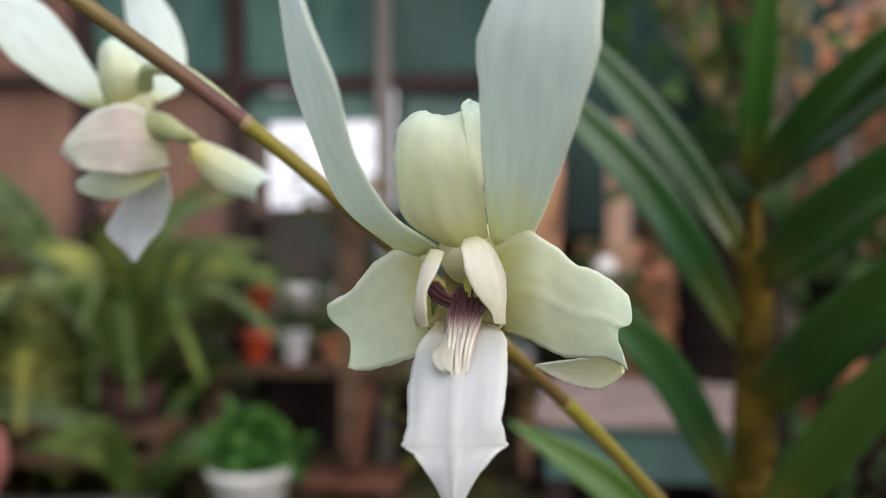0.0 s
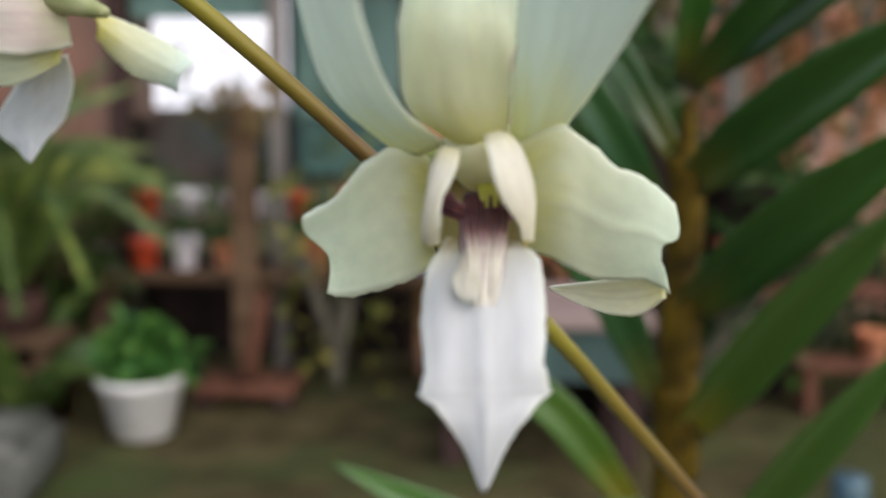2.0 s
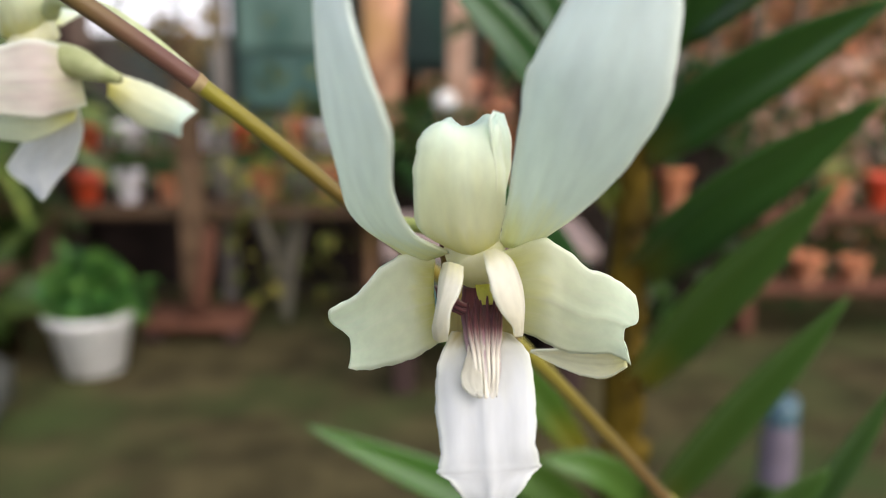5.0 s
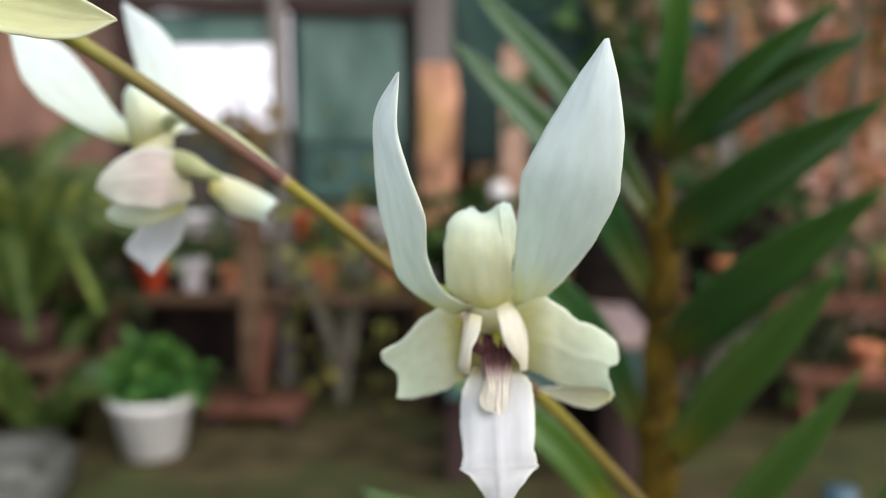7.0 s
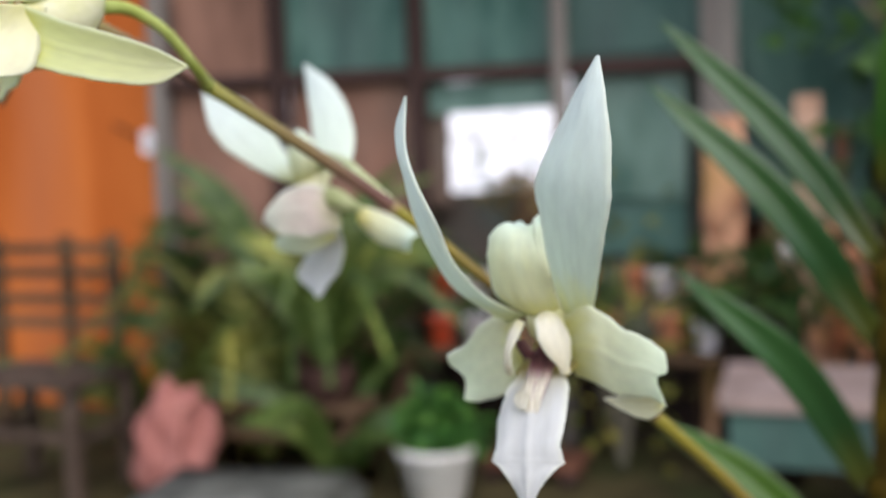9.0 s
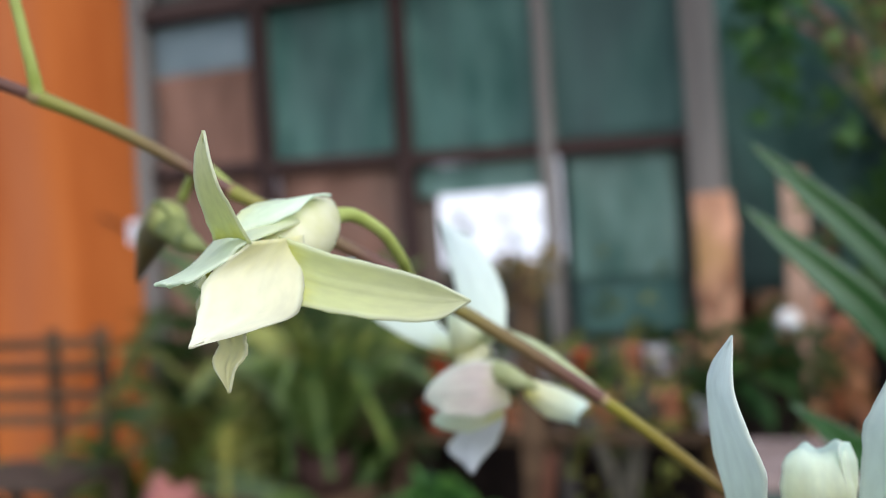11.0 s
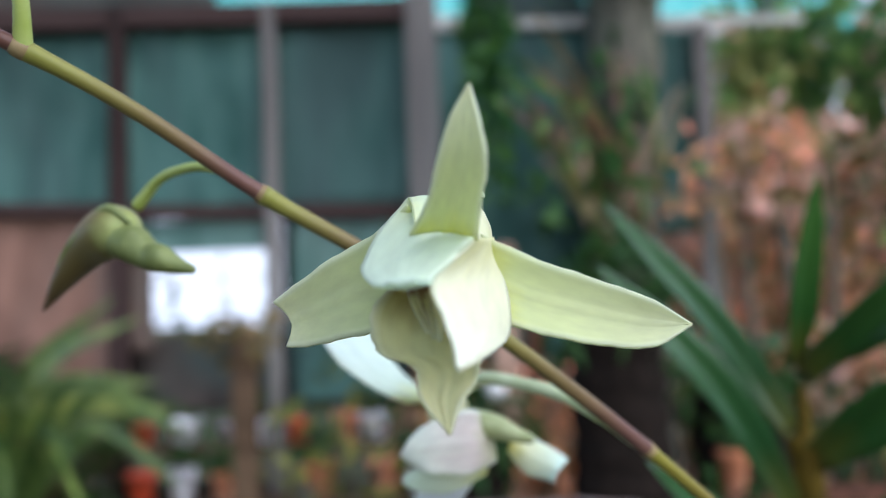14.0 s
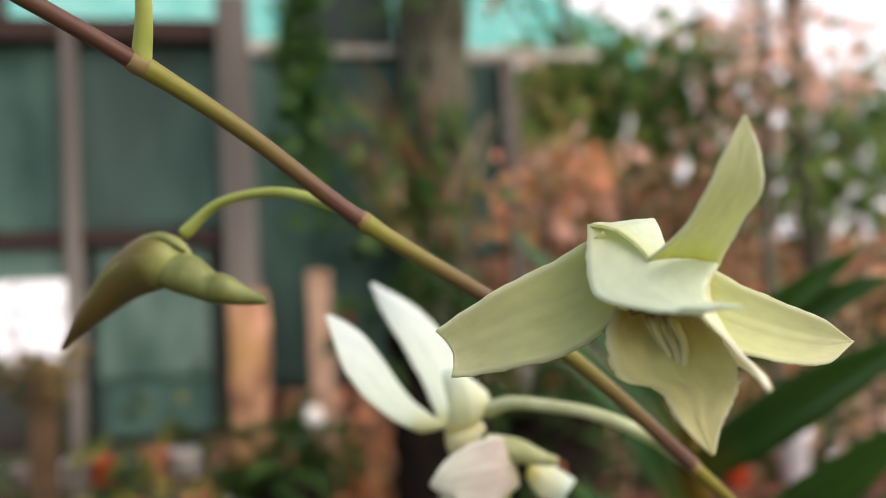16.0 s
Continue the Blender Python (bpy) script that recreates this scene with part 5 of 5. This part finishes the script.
# ---- trees and shrubs on the far side ----
def tree(name, place, pts, radii, label, clouds, seed, material=BUSH, leaf=(0.09, 0.022)):
    th = empty(name, place, label, "tree")
    tube("trunk", pts, radii, BARK, th, sides=16, along=50, ripple=0.04)
    rg = np.random.RandomState(seed)
    for k in range(4):
        a = Vector(curve_at(pts, 0.55 + 0.1 * k))
        az = rg.rand() * 6.28
        e = a + Vector((math.cos(az) * 0.35, math.sin(az) * 0.2, 0.3 + 0.2 * rg.rand()))
        tube("limb", [tuple(a), tuple((a + e) / 2 + Vector((0, 0, -0.04))), tuple(e)], [radii[-1] * 0.5, radii[-1] * 0.35, radii[-1] * 0.15], BARK, th, along=12)
    bm = bmesh.new()
    for c, s, n in clouds:
        leaf_cloud(bm, rg, c, s, n, *leaf)
    tagged(part("crown", bm, material, th), kind="stuff")
    return th


FINE = (0.042, 0.015)
tree("tree", (0.52, 2.95, 0), [(0, 0, 0), (0.0, 0, 0.6), (-0.01, 0, 1.2), (0.02, 0, 1.8), (0.0, 0, 2.5)], [0.14, 0.125, 0.12, 0.12, 0.10], "grey-brown tree trunk with hanging leaves", [((0.0, -0.2, 1.92), (0.5, 0.3, 0.18), 260), ((-0.46, -0.6, 1.42), (0.07, 0.06, 0.34), 420), ((0.9, 0.1, 1.62), (0.35, 0.3, 0.12), 240)], 31, leaf=(0.045, 0.016), material=VINE)
tree("tree", (2.3, 3.6, 0), [(0, 0, 0), (0.03, 0, 0.8), (0.0, 0, 1.6), (0.05, 0, 2.6)], [0.07, 0.06, 0.05, 0.04], "slender garden tree with small green leaves", [((-0.70, -0.2, 1.72), (0.40, 0.3, 0.28), 420), ((0.1, 0, 1.40), (0.7, 0.4, 0.3), 520), ((0.55, 0.3, 1.75), (0.35, 0.3, 0.25), 220)], 32, leaf=(0.085, 0.030), material=BUSH_L)
tree("tree", (1.15, 3.3, 0), [(0, 0, 0), (0.02, 0, 0.7), (-0.03, 0, 1.4), (0.0, 0, 2.2)], [0.03, 0.028, 0.022, 0.015], "thin dark garden tree with small green leaves", [((0.0, 0, 1.62), (0.30, 0.25, 0.26), 420)], 33, leaf=(0.12, 0.020), material=BUSH_L)
tree("tree", (1.75, 3.0, 0), [(0, 0, 0), (-0.03, 0, 0.7), (0.02, 0, 1.4), (0.06, 0, 2.2)], [0.03, 0.026, 0.02, 0.015], "thin dark garden tree with small green leaves", [((0.05, 0, 1.68), (0.38, 0.3, 0.24), 200)], 34, leaf=(0.07, 0.03), material=DRY_P)

tree("tree", (0.98, 3.15, 0), [(0, 0, 0), (0.01, 0, 0.5), (-0.02, 0, 0.9), (0.0, 0, 1.3)], [0.02, 0.018, 0.014, 0.008], "slender tree with pale yellow-green leaves", [((0.02, 0, 1.32), (0.24, 0.18, 0.22), 230), ((0.1, 0.02, 1.60), (0.2, 0.15, 0.14), 120)], 35, leaf=(0.06, 0.026), material=FERN_Y)
tree("tree", (1.18, 3.0, 0), [(0, 0, 0), (-0.01, 0, 0.5), (0.02, 0, 0.9), (0.0, 0, 1.3)], [0.02, 0.018, 0.014, 0.008], "slender tree with faded pink dry leaves", [((-0.18, 0, 1.26), (0.22, 0.15, 0.20), 140)], 36, leaf=(0.06, 0.030), material=DRY_P)

tree("tree", (0.80, 2.80, 0), [(0, 0, 0), (0.01, 0, 0.4), (-0.03, 0, 0.8), (-0.05, 0, 1.2)], [0.018, 0.016, 0.012, 0.006], "slender tree with sparse dry orange leaves", [((-0.05, 0, 1.16), (0.17, 0.14, 0.15), 48), ((0.14, 0.02, 1.28), (0.17, 0.12, 0.15), 44)], 37, leaf=(0.045, 0.024), material=DRY)


def cane_clump(place, seed, label):
    """Leafless old canes that fan up and out from a tuft of roots."""
    th = empty("cane_clump", place, label, "orchid plant")
    rg = np.random.RandomState(seed)
    for k in range(11):
        a = -0.55 + 1.0 * rg.rand()
        h = 0.22 + 0.42 * rg.rand() ** 1.4
        y = -0.06 + 0.12 * rg.rand()
        x0 = 0.16 * (rg.rand() - 0.5)
        tip = (x0 + math.sin(a) * h, y, math.cos(a) * h)
        sag = (x0 + math.sin(a + 0.5 * (rg.rand() - 0.5)) * h * 0.5, y * 0.6, math.cos(a) * h * 0.52)
        tube("cane", [(x0 * 0.6, 0, 0), sag, tip], [0.005, 0.0085, 0.003], CANE_DRY if k % 3 else FERN_O, th, sides=9, along=16, ripple=0.06)
    for k in range(12):
        dx, dz = 0.10 * (rg.rand() - 0.5), -0.10 - 0.16 * rg.rand()
        tube("root", [(0, 0, 0.01), (dx * 0.6 + 0.02, 0.06, dz * 0.5), (dx * 0.6 + 0.05, 0.10, dz)], [0.005, 0.004, 0.002], CANE_DRY, th, sides=6, along=10)


cane_clump((0.42, 2.79, 1.03), 81, "leafless straw-brown canes on the tree trunk")


def shrub(place, size, count, material, label, seed, leaf=(0.08, 0.022), stems=6):
    th = empty("shrub", place, label, "shrub", "shrubs behind the shade house")
    rg = np.random.RandomState(seed)
    for _ in range(stems):
        az = rg.rand() * 6.28
        tip = (math.cos(az) * size[0] * 0.6, math.sin(az) * size[1] * 0.6, size[2] * (1.0 + 0.6 * rg.rand()))
        tube("stem", [(0, 0, 0), (tip[0] * 0.3, tip[1] * 0.3, tip[2] * 0.5), tip], [0.012, 0.009, 0.004], BARK, th, sides=7, along=10)
    bm = bmesh.new()
    leaf_cloud(bm, rg, (0, 0, size[2]), size, count, *leaf)
    tagged(part("foliage", bm, material, th), kind="stuff")
    return th


DEAD = (0.055, 0.020)
LITTER = (0.034, 0.012)
PATCH = (0.075, 0.036)
shrub((1.15, 3.45, 0), (0.45, 0.3, 0.6), 1800, DRY, "dry rust-brown shrub with hanging leaves", 41, LITTER)
shrub((0.85, 3.7, 0), (0.30, 0.25, 0.75), 1000, DRY_P, "faded pinkish-brown dry shrub", 42, LITTER)
shrub((1.7, 3.3, 0), (0.45, 0.3, 0.5), 1500, DRY, "dry orange-brown shrub by the fence", 43, LITTER)
shrub((1.5, 2.7, 0), (0.40, 0.3, 0.36), 600, BUSH, "dark green leafy shrub by the fence", 44, FINE)
shrub((0.55, 2.3, 0), (0.28, 0.2, 0.22), 260, BUSH, "dark green leafy shrub by the fence", 45, FINE)
shrub((2.4, 3.0, 0), (0.5, 0.3, 0.45), 700, BUSH, "dark green leafy shrub by the fence", 46, FINE)
shrub((0.25, 2.9, 0), (0.2, 0.15, 0.30), 400, DRY, "dry rust-brown shrub by the fence", 47, DEAD)
shrub((-0.1, 3.5, 0), (0.25, 0.2, 0.42), 500, DRY, "dry rust-brown shrub by the fence", 48, DEAD)
shrub((3.2, 4.2, 0), (0.8, 0.4, 0.9), 1500, BUSH, "green leafy garden shrub far behind", 49, (0.06, 0.02))
shrub((-1.6, 4.2, 0), (0.7, 0.4, 0.5), 500, BUSH, "green leafy garden shrub far behind", 50, (0.08, 0.022))
shrub((1.9, 3.9, 0), (0.6, 0.3, 1.0), 700, DRY_P, "faded pinkish-brown climber over the garden wall", 51, PATCH)
shrub((1.3, 3.9, 0), (0.5, 0.3, 1.0), 600, DRY, "dry rust-brown climber over the garden wall", 52, PATCH)
shrub((1.6, 3.6, 0), (0.7, 0.3, 0.9), 420, BUSH_L, "green climber over the garden wall", 53, (0.07, 0.026))
shrub((2.7, 3.8, 0), (0.6, 0.3, 1.0), 320, DRY, "dry rust-brown climber over the garden wall", 54, PATCH)
shrub((1.25, 4.5, 0), (0.55, 0.25, 1.12), 900, DRY_P, "faded pinkish-brown hedge before the garden wall", 58, PATCH)
shrub((1.85, 4.5, 0), (0.55, 0.25, 1.15), 600, BUSH_L, "green garden hedge before the wall", 59, (0.065, 0.026))
shrub((2.4, 4.5, 0), (0.5, 0.25, 1.05), 700, DRY, "rust-brown hedge before the garden wall", 60, PATCH)
shrub((0.95, 2.6, 0), (0.35, 0.2, 0.30), 420, BUSH, "dark green leafy shrub by the fence", 55, FINE)
shrub((1.22, 2.95, 0), (0.34, 0.2, 0.40), 300, DRY_P, "faded pinkish-brown dry shrub", 61, DEAD)
shrub((-0.36, 2.40, 0), (0.24, 0.08, 0.36), 170, FERN_O, "sparse olive shrub before the plant shelf", 62, (0.05, 0.012))
shrub((1.9, 2.5, 0), (0.4, 0.25, 0.3), 600, DRY_P, "faded pinkish-brown dry shrub", 57, LITTER)

# timber uprights far side
for x, y, w, h, m in ((0.115, 2.85, 0.07, 0.985, PINKWOOD), (0.21, 2.95, 0.035, 0.90, RUST), (0.32, 3.3, 0.05, 0.95, PINKWOOD), (-0.04, 3.2, 0.07, 0.98, RUST)):
    frame_post(x, w, h, m, y=y, label="pinkish brown timber upright of the far fence")

bm = box_bm((0.105, 0.03, 0.92), (-0.10, 2.525, 0.46), 0.012)
bmesh.ops.subdivide_edges(bm, edges=[e for e in bm.edges if e.calc_length() > 0.3], cuts=20)
for v in bm.verts:
    v.co.x += 0.012 * noise.noise(Vector((v.co.x * 20, 2.0, v.co.z * 14)))
    v.co.y += 0.008 * noise.noise(Vector((v.co.x * 30, 5.0, v.co.z * 24)))
tagged(mesh_ob("bark_slab", bm, SLAB), "rough orange-brown slab of bark standing against the post", "bark slab")

# slatted fence across the far side
fence = empty("slatted_fence", (1.7, 4.05, 0), "weathered pinkish-tan slatted wooden fence with gaps", "fence")
rg = np.random.RandomState(17)
x = -0.95
while x < 0.52:
    w, h = 0.028 + 0.035 * rg.rand(), 1.45 + 0.5 * rg.rand() ** 2
    if rg.rand() < 0.8:
        part("slat", box_bm((w, 0.014, h), (x + w / 2, 0.006 * rg.normal(), h / 2), 0.003, Matrix.Rotation(0.02 * rg.normal(), 4, "Y")), FENCEW, fence, smooth=False)
    x += w + 0.012 + 0.03 * rg.rand()
for z in (0.5, 1.3):
    part("fence_rail", box_bm((1.5, 0.03, 0.05), (-0.21, 0.035, z), 0.004), BARK, fence, smooth=False)

# old orchid canes tied to the tree trunk
canes = empty("tied_orchid_plant", (0.52, 2.82, 1.0), "old tan orchid canes and leaves tied to the tree trunk", "orchid plant")
rg = np.random.RandomState(91)
for k in range(11):
    x0, lean = -0.10 + 0.2 * rg.rand(), (-0.42 + 0.55 * rg.rand())
    z0, ln = -0.15 + 0.3 * rg.rand(), 0.35 + 0.3 * rg.rand()
    tube("cane", [(x0, 0.02, z0), (x0 + lean * 0.4, -0.04, z0 + ln * 0.55), (x0 + lean, -0.05, z0 + ln)], [0.009, 0.011, 0.005], (FROND_DRY, STEM_P, STRAP)[k % 3], canes, sides=8, along=10)
bm = bmesh.new()
leaf_cloud(bm, rg, (-0.08, -0.06, 0.25), (0.26, 0.08, 0.35), 110, 0.11, 0.018)
tagged(part("leaves", bm, VINE, canes), kind="stuff")

# dark stumps and planter
def stump(place, h, r, label, seed):
    rg = np.random.RandomState(seed)
    th = empty("tree_fern_stump", place, label, "stump")
    tube("trunk", [(0, 0, 0), (0.01, 0, h * 0.5), (0, 0.01, h)], [r * 1.1, r, r * 0.95], STUMP, th, sides=20, along=30, ripple=0.05)
    bm = bmesh.new()
    leaf_cloud(bm, rg, (0, 0, h + 0.02), (r * 1.5, r * 1.5, 0.12), 160, 0.10, 0.016)
    tagged(part("leaves", bm, BUSH, th), kind="stuff")


stump((-0.02, 2.42, 0), 0.46, 0.10, "dark fibrous tree-fern stump with leaves on top", 61)
stump((0.34, 2.25, 0), 0.80, 0.12, "dark fibrous tree-fern stump with leaves on top", 62)
stump((0.70, 2.5, 0), 0.55, 0.13, "dark fibrous tree-fern stump with leaves on top", 63)

# low bench with a pale top
bench = empty("garden_bench", (0.14, 2.0, 0), "low bench with a faded pinkish top", "bench")
part("bench_top", box_bm((0.44, 0.36, 0.03), (0, 0, 0.325), 0.005), PINKFLOOR, bench, smooth=False)
part("apron", box_bm((0.40, 0.02, 0.11), (0, -0.15, 0.253), 0.004), NET, bench, "dull green front board", smooth=False)
for sx in (-1, 1):
    for sy in (-1, 1):
        part("leg", box_bm((0.05, 0.05, 0.31), (sx * 0.18, sy * 0.10, 0.155), 0.005), TIMBER, bench, smooth=False)

# white bag and blue bottle
bm = bmesh.new()
bmesh.ops.create_icosphere(bm, subdivisions=3, radius=0.035)
for v in bm.verts:
    v.co *= 1 + 0.2 * noise.noise(v.co * 40)
ob = tagged(mesh_ob("white_bag", bm, WHITE), "small crumpled white plastic bag on a fence post", "bag")
ob.location = (0.0755, 2.78, 0.55)

bottle = empty("plastic_bottle", (0.50, 1.2, 0.0), "tall plastic bottle with a pale blue cap standing on the ground", "bottle")
part("bottle_body", lathe_bm([(0.020, 0.0), (0.025, 0.005), (0.026, 0.19), (0.024, 0.215), (0.021, 0.235), (0.020, 0.238)], 28), GREYV, bottle, "dull violet bottle body")
part("bottle_cap", lathe_bm([(0.022, 0.234), (0.023, 0.238), (0.023, 0.268), (0.020, 0.272)], 20), BLUE, bottle, "pale blue bottle cap")
